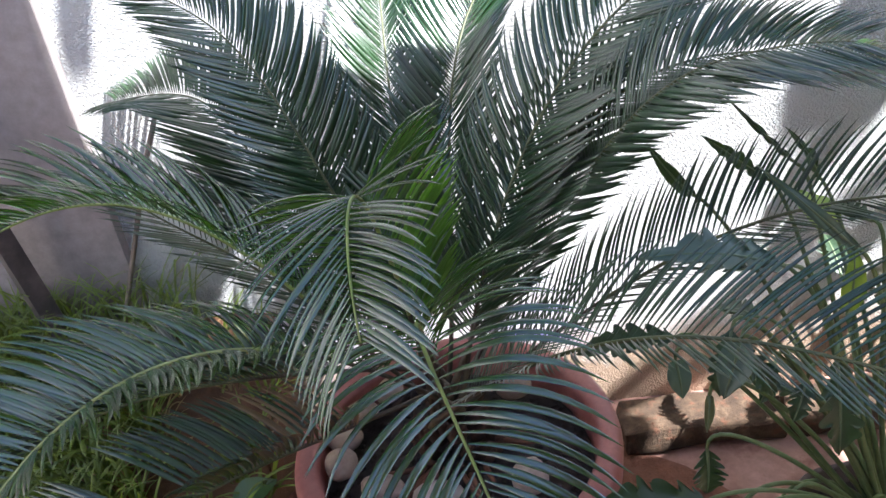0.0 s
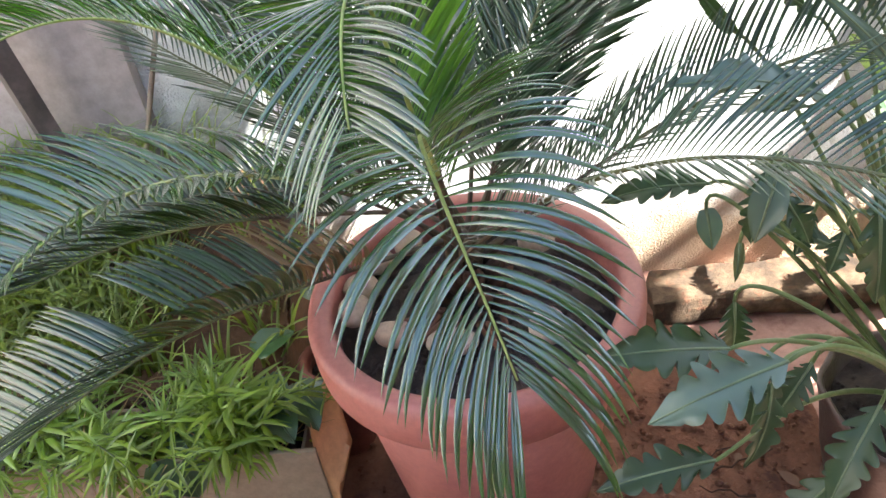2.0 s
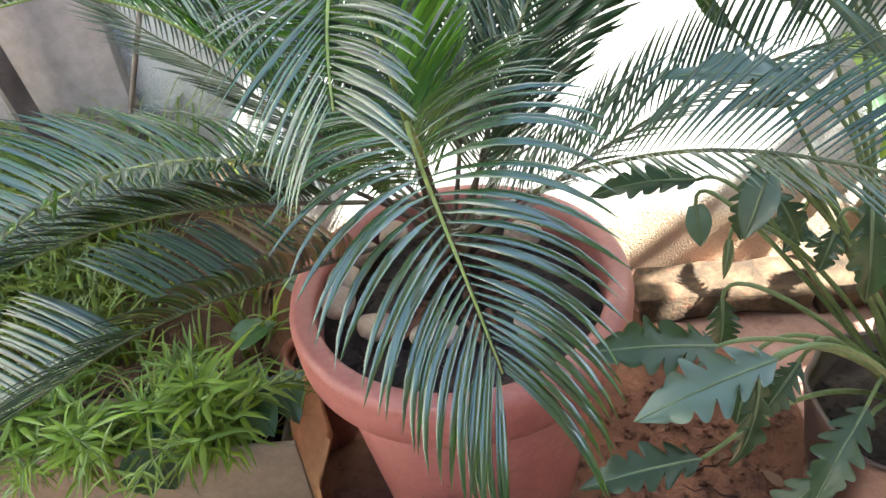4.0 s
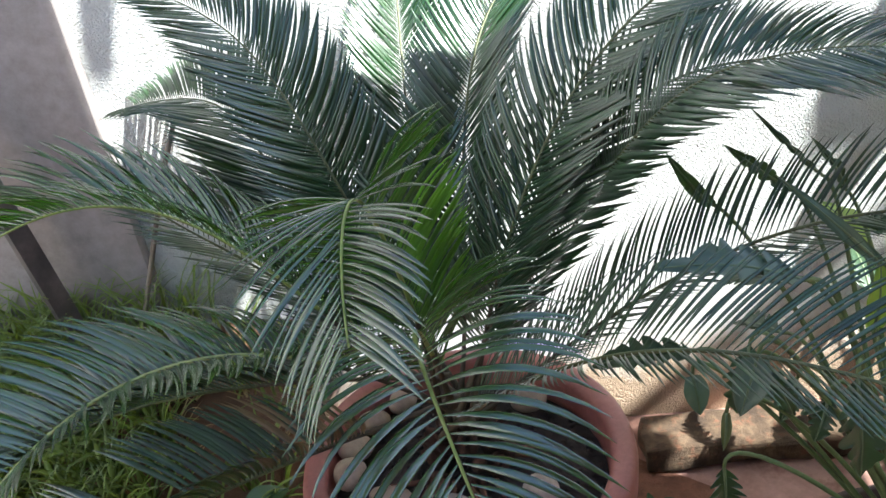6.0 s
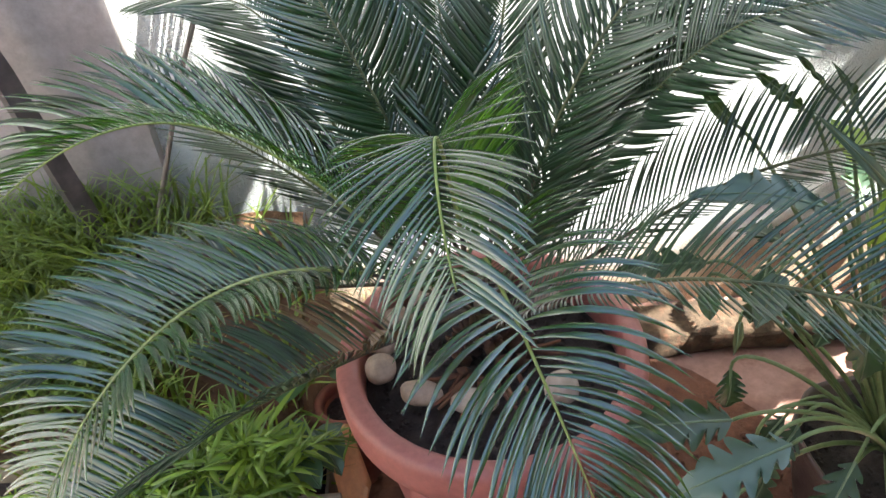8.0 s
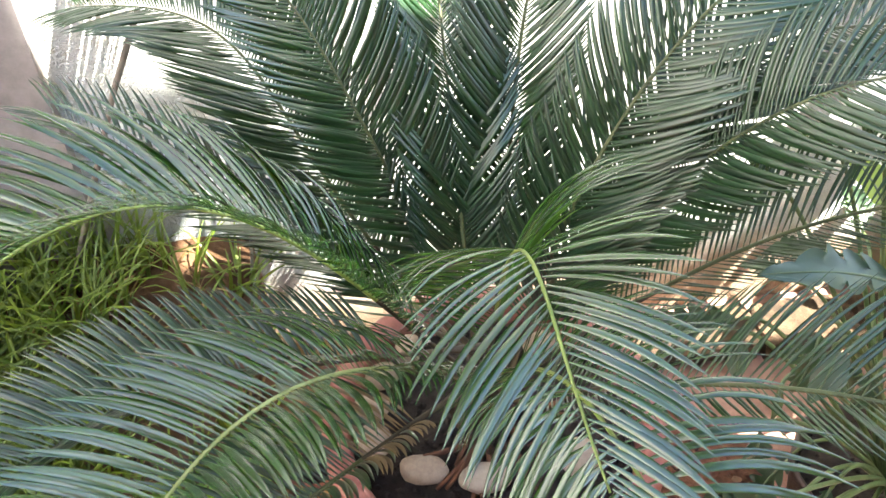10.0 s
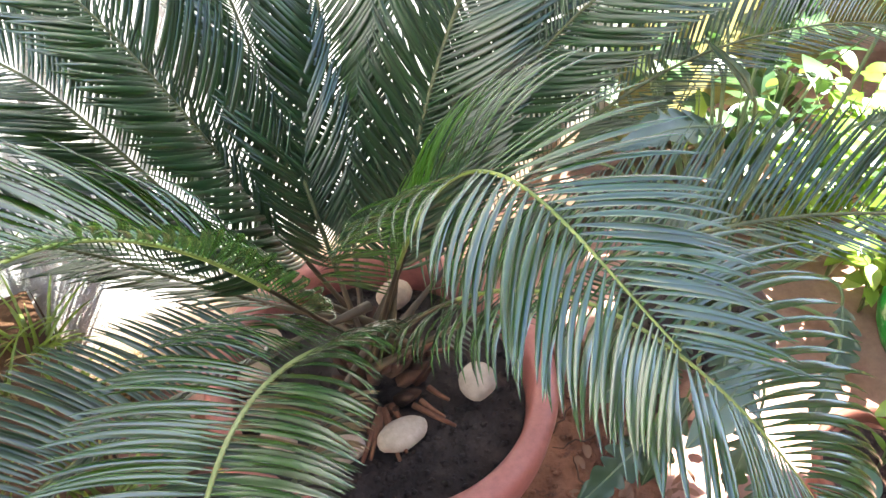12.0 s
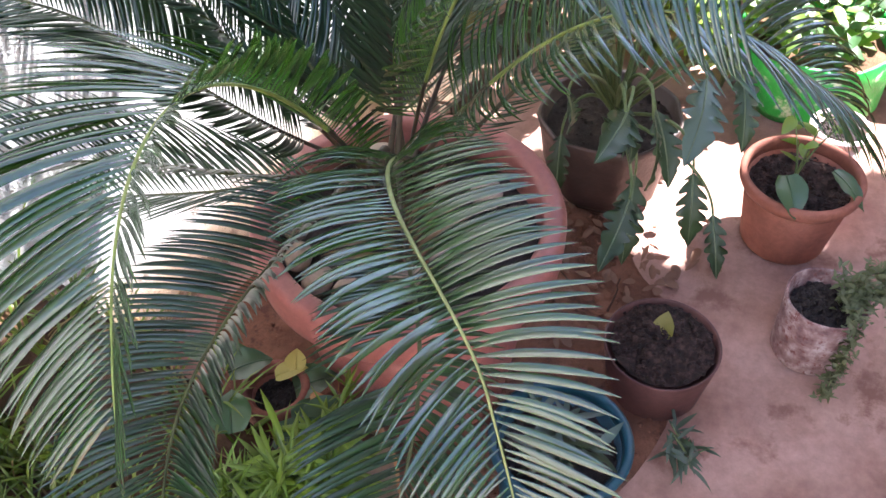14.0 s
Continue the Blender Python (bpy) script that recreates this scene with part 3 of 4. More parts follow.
frond([(-0.028, -0.019, 0.444), (0.086, -0.162, 0.667), (0.227, -0.246, 0.794), (0.322, -0.323, 0.767), (0.454, -0.406, 0.762)], "", *FAR, seed=9, start=0.12, ext=0.25, pairs=110, wide=0.68)
frond([(-0.009, 0.021, 0.512), (-0.285, -0.008, 0.565), (-0.459, 0.005, 0.567), (-0.521, -0.065, 0.518), (-0.572, -0.107, 0.545)], "", *LOW, seed=10, ext=0.1, pairs=100, wide=1.0)
frond([(-0.001, 0.007, 0.485), (-0.229, -0.147, 0.536), (-0.285, -0.233, 0.593), (-0.351, -0.266, 0.568), (-0.523, -0.301, 0.468)], "", *LOW, seed=11, ext=0.08, pairs=100, wide=1.0, dry=0.16, bare=((0.38, 0.47, 1),))
frond([(-0.016, 0.030, 0.434), (-0.126, -0.026, 0.622), (-0.212, -0.009, 0.775), (-0.288, 0.005, 0.878), (-0.423, -0.031, 0.898), (-0.554, -0.134, 0.797)], "", ((0.12, 0.175, 0.175, 0.09), (58, 52, 40, 42), (8, 4, -2, -15)), ((0.10, 0.12, 0.096, 0.07), (46, 49, 46, 66), (9, 15, 34, 30)), seed=12, ext=0.05, pairs=104, wide=1.2, single=True, soft=0.3)
frond([(0.010, 0.033, 0.452), (-0.208, 0.162, 0.523), (-0.241, 0.185, 0.626), (-0.318, 0.157, 0.660), (-0.416, 0.213, 0.722)], "", seed=13, ext=0.1, pairs=60, wide=0.8)
frond([(-0.005, 0.007, 0.444), (-0.074, 0.154, 0.484), (-0.132, 0.218, 0.409), (-0.128, 0.308, 0.408), (-0.216, 0.432, 0.395)], "", seed=14, ext=0.12, pairs=54, wide=0.8)
frond([(-0.025, -0.006, 0.419), (-0.012, -0.046, 0.681), (-0.057, -0.127, 0.872), (-0.033, -0.182, 0.959), (-0.058, -0.255, 0.938), (-0.035, -0.394, 0.888)], "fresh green frond arching over", ((0.10, 0.13, 0.138, 0.088), (37, 31, 40, 54), (12, -8, -18, -35)), ((0.122, 0.134, 0.136, 0.088), (44, 42, 48, 58), (40, 28, 18, 14)), seed=15, start=0.25, single=True, fresh=0.36, pairs=62, soft=0.6, wide=1.15, crowd=1.15)
frond([(-0.006, -0.031, 0.507), (-0.009, -0.150, 0.727), (-0.006, -0.279, 0.858), (-0.018, -0.340, 0.874), (0.049, -0.458, 0.809), (0.087, -0.553, 0.661)], "frond arching out over the pot rim", ((0.112, 0.124, 0.138, 0.115), (30, 34, 31, 72), (-7, -11, -1, 0)), ((0.122, 0.134, 0.142, 0.11), (34, 28, 30, 74), (36, 20, 12, -8)), seed=16, start=0.19, upto=0.89, single=True, pairs=58, soft=1.0, wide=1.2, crowd=1.3)
frond([(0.015, -0.020, 0.466), (-0.107, -0.090, 0.647), (-0.231, -0.106, 0.735), (-0.312, -0.190, 0.752), (-0.364, -0.316, 0.770), (-0.413, -0.366, 0.708)], "frond with a pale yellowish stalk", ((0.106, 0.135, 0.128, 0.066), (32, 36, 22, 50), (-4, 4, 22, -12)), ((0.09, 0.127, 0.125, 0.083), (34, 25, 24, 44), (18, 15, 27, 12)), seed=17, single=True, pale=True, pairs=84, ext=0.1, soft=0.3, wide=1.3)


# ---------------------------------------------------------------- earth, bricks, litter
def earth_patch():
    bm = bmesh.new()
    rings, segs = 26, 72
    rows = []
    for i in range(rings + 1):
        row = []
        for k in range(segs):
            a = 2 * math.pi * k / segs
            edge = 0.44 + 0.05 * noise.noise((math.cos(a) * 2.2, math.sin(a) * 2.2, 3.0))
            r = edge * (0.02 + 0.98 * i / rings)
            x, y = 0.07 + r * math.cos(a) * 1.04, 0.0 + r * math.sin(a) * 0.98
            h = 0.012 * (1 - (i / rings) ** 4) + 0.006 * noise.fractal((x * 30, y * 30, 0), 0.8, 2.0, 4) * (1 - (i / rings) ** 8)
            row.append(bm.verts.new((x, y, h if i < rings else -0.006)))
        rows.append(row)
    for a, b in zip(rows, rows[1:]):
        for k in range(segs):
            bm.faces.new((a[k], b[k], b[(k + 1) % segs], a[(k + 1) % segs]))
    bm.faces.new(rows[0])
    crumbs(bm, 0.20, 0.014, 0.0, 300, 31, 0.006, 0.32, -0.05)
    crumbs(bm, 0.36, 0.012, 0.0, 300, 32, 0.005, 0.05, -0.05)
    return tagged(link_mesh("ground_earth", bm, REDSOIL), "loose reddish earth scattered round the large pot", "soil", kind="structure")


earth_patch()


def brick_row():
    row = thing("brick_edging", "row of old brown stone blocks laid along the wall foot", "blocks", (0, 0, 0))
    rnd = random.Random(3)
    u = 0.300
    for i, half in enumerate((0.155, 0.10, 0.11, 0.105, 0.10)):
        bm = box(bmesh.new(), -half, -0.052, 0, half, 0.052, 0.05, 0.008)
        bmesh.ops.subdivide_edges(bm, edges=bm.edges[:], cuts=4, use_grid_fill=True)
        for v in bm.verts:
            q = v.co + Vector((i * 3.0, 0, 0))
            v.co += Vector((noise.noise(q * 30), noise.noise(q * 30 + Vector((5, 0, 0))), noise.noise(q * 30 + Vector((0, 5, 0))))) * 0.014
        p = on_wall(u + half, 0.118 + rnd.uniform(-0.012, 0.012), 0.0)
        link_mesh("block", bm, BRICK, row).matrix_basis = pose(p.x, p.y, 0.006, 0, 0, math.degrees(WALL_TURN) + rnd.uniform(-5, 5))
        u += 2 * half + 0.008


brick_row()


def leaf_outline(length, width, n=8, droop=0.25, cup=0.2):
    """A simple pointed leaf along +x, as rows of left, middle and right points."""
    rows = []
    for i in range(n + 1):
        s = i / n
        w = width * math.sin(math.pi * min(1, 0.06 + s * 0.94)) ** 0.8 * (1.15 - 0.5 * s)
        z = -droop * length * s * s
        rows.append((Vector((s * length, w, z + cup * w)), Vector((s * length, 0, z)), Vector((s * length, -w, z + cup * w))))
    return rows


def add_rows(bm, rows, m=None):
    made = [[bm.verts.new(m @ v if m else v) for v in r] for r in rows]
    for a, b in zip(made, made[1:]):
        for k in range(len(a) - 1):
            bm.faces.new((a[k], b[k], b[k + 1], a[k + 1]))


def litter():
    bm = bmesh.new()
    rnd = random.Random(8)
    for i in range(60):
        x, y = rnd.gauss(0.43, 0.09), rnd.gauss(-0.20, 0.10)
        if i > 34:
            x, y = rnd.uniform(0.1, 0.45), rnd.uniform(-0.35, -0.1)
        if math.hypot(x, y) < 0.2:
            continue
        add_rows(bm, leaf_outline(rnd.uniform(0.018, 0.045), rnd.uniform(0.005, 0.011), 5, rnd.uniform(-0.3, 0.3), rnd.uniform(0.1, 0.6)), pose(x, y, 0.016, rnd.uniform(-15, 15), rnd.uniform(-12, 12), rnd.uniform(0, 360)))
    return tagged(link_mesh("leaf_litter", bm, BROWNLEAF), "dry brown leaf litter on the earth", "leaf litter", kind="stuff")


litter()


def ground_twigs():
    rnd = random.Random(17)
    for x, y, a, L in ((0.33, -0.05, 20, 0.10), (0.38, -0.10, 160, 0.08), (0.30, -0.16, 70, 0.06), (0.42, 0.02, 200, 0.09), (0.36, 0.08, 120, 0.07), (0.27, -0.24, 10, 0.08)):
        d = Vector((math.cos(radians(a)), math.sin(radians(a)), 0))
        p = Vector((x, y, 0.019))
        pts = [p + d * (L * k / 6) + Vector((rnd.gauss(0, 0.003), rnd.gauss(0, 0.003), rnd.uniform(0, 0.004))) for k in range(7)]
        tagged(link_mesh("twig", tube(bmesh.new(), pts, [0.0022 - 0.0002 * k for k in range(7)], 6), FIBRE), "thin dark dry twig lying on the earth", "twig", "twigs on the earth")


ground_twigs()


def twigs_in_pot():
    """Dry leaf-base stubs and twigs on the soil round the stem."""
    rnd = random.Random(11)
    for i in range(15):
        a = radians(-95 + rnd.uniform(-65, 100))
        r0 = rnd.uniform(0.045, 0.07)
        p = Vector((r0 * math.cos(a), r0 * math.sin(a), 0.385))
        d = Vector((math.cos(a + rnd.uniform(-0.5, 0.5)), math.sin(a + rnd.uniform(-0.5, 0.5)), rnd.uniform(-0.25, 0.05)))
        L = rnd.uniform(0.03, 0.075)
        bm = tube(bmesh.new(), [p, p + d * L * 0.5, p + d * L + Vector((0, 0, 0.004))], [0.0044, 0.0036, 0.0024], 7)
        tagged(link_mesh("dry_stub", bm, STRAW), "dry reddish-brown leaf stub lying on the soil", "twig", "dry stubs in the pot")


twigs_in_pot()


# ---------------------------------------------------------------- raised bed with grass, carton planter
def raised_bed():
    bed = thing("raised_bed", "low raised bed of brown earth with grass beside the pot", "garden bed")
    bm = bmesh.new()
    nx, ny = 44, 26
    x0, x1, y0, y1 = -1.9, -0.327, 0.03, 0.45
    rows = []
    for j in range(ny + 1):
        y = y0 + (y1 - y0) * j / ny
        rows.append([bm.verts.new((x0 + (x1 - x0) * i / nx, y, 0.195 + 0.145 * (j / ny) ** 1.2 + 0.012 * noise.fractal((i * 0.35, j * 0.35, 0), 0.8, 2.0, 4))) for i in range(nx + 1)])
    for a, b in zip(rows, rows[1:]):
        for k in range(nx):
            bm.faces.new((a[k], a[k + 1], b[k + 1], b[k]))
    part("earth", bm, BEDSOIL, bed, "dry brown earth")
    bm = bmesh.new()
    cols = []
    for j in range(ny + 1):
        y = y0 + (y1 - y0) * j / ny
        top = 0.197 + 0.145 * (j / ny) ** 1.2
        cols.append([bm.verts.new((x1 + 0.006 + 0.012 * (1 - k / 6) + 0.006 * noise.fractal((j * 0.5, k * 0.7, 4.0), 0.8, 2.0, 3), y, top * k / 6)) for k in range(7)])
    for a, b in zip(cols, cols[1:]):
        for k in range(6):
            bm.faces.new((a[k], b[k], b[k + 1], a[k + 1]))
    part("earth_bank", bm, BEDSOIL, bed, "steep brown earth bank at the end of the bed")
    bm = box(bmesh.new(), -1.9, 0.012, 0.0, -0.318, 0.03, 0.21, 0.003)
    part("front_board", bm, BRICK, bed)
    return bed


raised_bed()


def carton():
    c = thing("planter_box", "worn cream planter box with a flared orange end flap", "planter")
    part("front_panel", box(bmesh.new(), -0.95, -0.116, 0.0, -0.244, -0.108, 0.222, 0.002), CREAM, c, "cream board front")
    part("back_panel", box(bmesh.new(), -0.95, -0.002, 0.0, -0.268, 0.006, 0.21, 0.002), CREAM, c)
    part("end_panel", box(bmesh.new(), -0.274, -0.107, 0.0, -0.268, 0.006, 0.20, 0.002), CREAM, c)
    bm = bmesh.new()
    inner = [(-0.246, 0.023, 0.222), (-0.264, -0.042, 0.224), (-0.246, -0.107, 0.224), (-0.243, -0.112, 0.004)]
    outer = [(-0.236, 0.02, 0.219), (-0.204, -0.066, 0.18), (-0.230, -0.112, 0.11), (-0.238, -0.113, 0.004)]
    rows = [[Vector(a).lerp(Vector(b), k / 5) + Vector((0.004 * math.sin(math.pi * k / 5), 0, 0)) for k in range(6)] for a, b in zip(inner, outer)]
    made = [[bm.verts.new(v) for v in r] for r in rows]
    back = [[bm.verts.new(v - Vector((0.0025, 0, 0.002))) for v in r] for r in rows]
    for a, b in ((made, 1), (back, -1)):
        for r0, r1 in zip(a, a[1:]):
            for k in range(5):
                f = (r0[k], r0[k + 1], r1[k + 1], r1[k])
                bm.faces.new(f if b > 0 else f[::-1])
    for r0, r1, q0, q1 in zip(made, made[1:], back, back[1:]):
        bm.faces.new((r0[5], q0[5], q1[5], r1[5]))
    bmesh.ops.recalc_face_normals(bm, faces=bm.faces[:])
    part("end_flap", bm, ORANGE, c, "orange flared end flap")
    bm = box(bmesh.new(), -0.95, -0.108, 0.12, -0.274, -0.002, 0.17)
    part("earth", bm, SOIL, c, "dark earth")


carton()


def blade_tuft(bm, x, y, z, rnd, n, length, width, spread, lean=(0, 0)):
    for _ in range(n):
        a = rnd.uniform(0, 2 * math.pi)
        L = length * rnd.uniform(0.55, 1.15)
        tilt = rnd.uniform(0.05, spread)
        d = Vector((math.cos(a) * tilt + lean[0], math.sin(a) * tilt + lean[1], 1)).normalized()
        p = Vector((x + rnd.uniform(-0.012, 0.012), y + rnd.uniform(-0.012, 0.012), z))
        pts, w = [], []
        bendv = Vector((math.cos(a), math.sin(a), 0)) * rnd.uniform(0.1, 0.6)
        for i in range(6):
            s = i / 5
            pts.append(p + d * (L * s) + bendv * (L * s * s * 0.7) - Vector((0, 0, L * 0.28 * s * s * s)))
            w.append(width * (1 - s) ** 0.6 * rnd.uniform(0.9, 1.1) + 0.0002)
        blade(bm, pts, w, Vector((-math.sin(a), math.cos(a), 0)), width * 0.1)


def star_tuft(bm, x, y, z, rnd, n, length, width):
    """A leafy shoot with short pointed leaves spreading from its top."""
    lean = Vector((rnd.uniform(-0.25, 0.25), rnd.uniform(-0.35, 0.1), 1)).normalized()
    top = Vector((x, y, z)) + lean * rnd.uniform(0.03, 0.10)
    blade(bm, [Vector((x, y, z)).lerp(top, k / 3) for k in range(4)], [0.0012] * 4, Vector((1, 0, 0)), 0.0003)
    for k in range(n):
        a = 2 * math.pi * k / n + rnd.uniform(-0.5, 0.5)
        out = Vector((math.cos(a), math.sin(a), rnd.uniform(-0.15, 0.75)))
        L = length * rnd.uniform(0.6, 1.15)
        p = top - lean * rnd.uniform(0, 0.035)
        pts = [p + out * (L * i / 5) - Vector((0, 0, 0.35 * L * (i / 5) ** 2)) for i in range(6)]
        blade(bm, pts, [width * v for v in (0.35, 0.85, 1.0, 0.85, 0.5, 0.04)], Vector((-math.sin(a), math.cos(a), 0)), width * 0.15)


def grass():
    rnd = random.Random(21)
    bm, dry = bmesh.new(), bmesh.new()
    for i in range(560):
        x = -0.34 - abs(rnd.gauss(0.0, 0.42)) if i % 3 else rnd.uniform(-1.3, -0.5)
        y = rnd.uniform(0.05, 0.43)
        if x < -1.7 or (x > -0.52 and rnd.random() < 0.86) or (x > -0.66 and rnd.random() < 0.45):
            continue
        z = 0.19 + 0.145 * ((y - 0.03) / 0.42) ** 1.2
        blade_tuft(bm, x, y, z, rnd, rnd.randint(4, 8), (0.13 if x > -0.42 else 0.19) + (0.07 if y > 0.25 else 0.0), 0.0032, 0.6)
        if rnd.random() < 0.4:
            blade_tuft(dry, x + 0.02, y, z, rnd, 6, 0.09, 0.0022, 1.1)
    for i in range(20):
        x, y = rnd.uniform(-0.75, -0.33), rnd.uniform(-0.10, 0.0)
        blade_tuft(bm, x, y, 0.19, rnd, rnd.randint(3, 6), 0.14, 0.0032, 0.9)
    lime = bmesh.new()
    for i in range(44):
        cx, cy = ((-0.365, -0.075), (-0.385, -0.04), (-0.53, -0.08), (-0.66, -0.06))[min(3, i // 12)]
        x, y = min(-0.30, rnd.gauss(cx, 0.03)), max(-0.105, min(0.0, rnd.gauss(cy, 0.02)))
        star_tuft(lime, x, y, rnd.uniform(0.17, 0.20), rnd, rnd.randint(7, 10), 0.076, 0.0048)
    for i in range(110):
        x, y = rnd.uniform(-1.25, -0.60), rnd.uniform(0.05, 0.42)
        star_tuft(bm, x, y, 0.20 + 0.145 * ((y - 0.03) / 0.42) ** 1.2, rnd, rnd.randint(5, 8), 0.066, 0.0042)
    for i in range(12):
        x, y = rnd.uniform(-0.75, -0.30), rnd.uniform(-0.10, 0.0)
        blade_tuft(dry, x, y, 0.17, rnd, 4, 0.13, 0.0018, 1.2)
    for i in range(16):
        y = rnd.uniform(0.08, 0.40)
        blade_tuft(bm, rnd.uniform(-0.37, -0.325), y, 0.18 + 0.145 * ((y - 0.03) / 0.42) ** 1.2, rnd, 5, 0.12, 0.0036, 1.1, (0.25, -0.15))
    for i in range(30):
        x, y = rnd.uniform(-0.42, -0.16), rnd.uniform(0.42, 0.44)
        blade_tuft(dry, x, y, 0.0, rnd, 5, 0.15, 0.002, 0.6)
    tagged(link_mesh("grass", bm, GRASS), "lush lime green grass growing in the raised bed", "grass", kind="stuff")
    tagged(link_mesh("greenery", lime, LIME), "lime green starry shoots growing in the planter box", "shoots", kind="stuff")
    tagged(link_mesh("dry_grass", dry, DRYGRASS), "thin dry straw-coloured grass among the green", "grass", kind="stuff")


grass()


def foxtail(x, y, z, seed, stems=11, reach=0.16):
    """A bright fern-like plant: arching stems set with whorls of short narrow blades."""
    rnd = random.Random(seed)
    ob = thing("asparagus_fern", "bright lime asparagus fern with whorled narrow blades", "fern", (x, y, z), "ferns in the planter box")
    lf = bmesh.new()
    for _ in range(stems):
        a = rnd.uniform(0, 2 * math.pi)
        L = reach * rnd.uniform(0.6, 1.1)
        out = Vector((math.cos(a), math.sin(a), 0))
        k = rnd.uniform(0.4, 1.0)
        pts = bezier([(0, 0, 0), out * (L * 0.2) + Vector((0, 0, L * 0.7)), out * (L * 0.6 * k) + Vector((0, 0, L * 0.85)), out * (L * k) + Vector((0, 0, L * 0.45))], 10)
        part("stem", tube(bmesh.new(), pts, [0.0014] * len(pts), 5), XANSTEM, ob)
        for i in range(3, 11):
            p = pts[i]
            t = (pts[min(i + 1, 10)] - pts[i - 1]).normalized()
            for _k in range(4):
                d = (Vector((rnd.gauss(0, 1), rnd.gauss(0, 1), rnd.gauss(0.3, 0.7))).normalized() + t * 0.6).normalized()
                q = rnd.uniform(0.035, 0.075)
                sd = d.cross(Vector((0, 0, 1)))
                blade(lf, [p, p + d * q * 0.5, p + d * q - Vector((0, 0, q * 0.15))], [0.0015, 0.0024, 0.0003], sd if sd.length > 0.01 else Vector((1, 0, 0)), 0.0003)
    tagged(part("foliage", lf, FERN, ob), kind="stuff")


for i_, (fx, fy) in enumerate(((-0.345, -0.06), (-0.40, -0.02), (-0.36, -0.09), (-0.50, -0.08), (-0.60, -0.09), (-0.67, -0.03), (-0.76, -0.08))):
    foxtail(fx, fy, 0.17, 40 + i_, 6, 0.12 if i_ % 2 else 0.16)


def heart_leaf(base, tip, width, material, name, label, category="leaf", group="", up=(0, 0, 1), stalk=None, lobes=0):
    """A broad leaf from base to tip, cupped along its midrib; with lobes it is cut like a philodendron's."""
    base, tip = Vector(base), Vector(tip)
    d = tip - base
    L = d.length
    x = d.normalized()
    z = Vector(up)
    z = (z - x * z.dot(x))
    z = z.normalized() if z.length > 0.05 else x.orthogonal().normalized()
    y = z.cross(x)
    m = Matrix.Translation(base) @ Matrix(((x.x, y.x, z.x), (x.y, y.y, z.y), (x.z, y.z, z.z))).to_4x4()
    bm = bmesh.new()
    n = 10 if not lobes else lobes * 14
    rows = []
    for i in range(n + 1):
        s = i / n
        w = width * (math.sin(math.pi * (0.12 + 0.88 * s)) ** 0.75 if s < 0.999 else 0.01) * (1.1 - 0.45 * s)
        zz = -0.12 * L * s * s + 0.06 * L * math.sin(math.pi * s)
        r = []
        for q in (1, 0.8, 0.55, 0.25, 0, -0.25, -0.55, -0.8, -1):
            side_ = 1 if q > 0 else -1
            cut, shift = 1.0, 0.0
            if lobes and s < 0.97:
                ph = (s * lobes + 0.35 * side_ + 0.25 * noise.noise((s * 4, side_ * 7.0, base.x * 60))) % 1.0
                idx = math.floor(s * lobes + 0.35 * side_)
                deep = 0.80 + 0.18 * noise.noise((idx * 2.7 + base.x * 50, side_ * 3.1, base.z * 50))
                cut = 1 - deep * abs(2 * ph - 1) ** 2.6 * max(0.03, min(1, 1.65 - 1.9 * s))
                cut *= 1 + 0.26 * noise.noise((idx * 5.1, side_ * 2.0 + base.y * 40, 1.0))
                shift = 0.85 * w
            reach = q if abs(q) < 0.3 else q * (1 - (1 - cut) * (abs(q) - 0.25) / 0.75)
            wob = 0.07 * L * noise.noise((s * 5 + base.x * 30, q * 2, base.y * 30))
            r.append(m @ Vector((min(s * L + shift * abs(reach) * (1 - s), L), reach * w, zz + 0.22 * w * abs(q) ** 1.5 + wob * abs(q) + (0.10 * w * (cut - 0.6) * abs(q) if lobes else 0))))
        rows.append(r)
    add_rows(bm, rows)
    rib = tube(bmesh.new() if stalk else bm, [r[4] + z * 0.0002 for r in rows], [(0.0020 if stalk else 0.0016) * (1 - 0.8 * i / n) + 0.0003 for i in range(n + 1)], 5)
    if stalk:
        ob = thing(name, label, category, (0, 0, 0), group)
        part("blade", bm, material, ob)
        part("midrib", rib, XANRIB, ob)
        pts = bezier([stalk, Vector(stalk).lerp(base, 0.45) + Vector((0.03 * math.sin(base.x * 200), 0.03 * math.cos(base.z * 170), 0.08 + 0.03 * math.sin(base.y * 150))), base - x * 0.05 + Vector((0, 0, 0.03)), base], 16)
        part("stalk", tube(bmesh.new(), pts, [0.0042 - 0.0018 * k / 16 for k in range(17)], 7), XANSTEM, ob)
        return ob
    ob = link_mesh(name, bm, material)
    return tagged(ob, label, category, group)


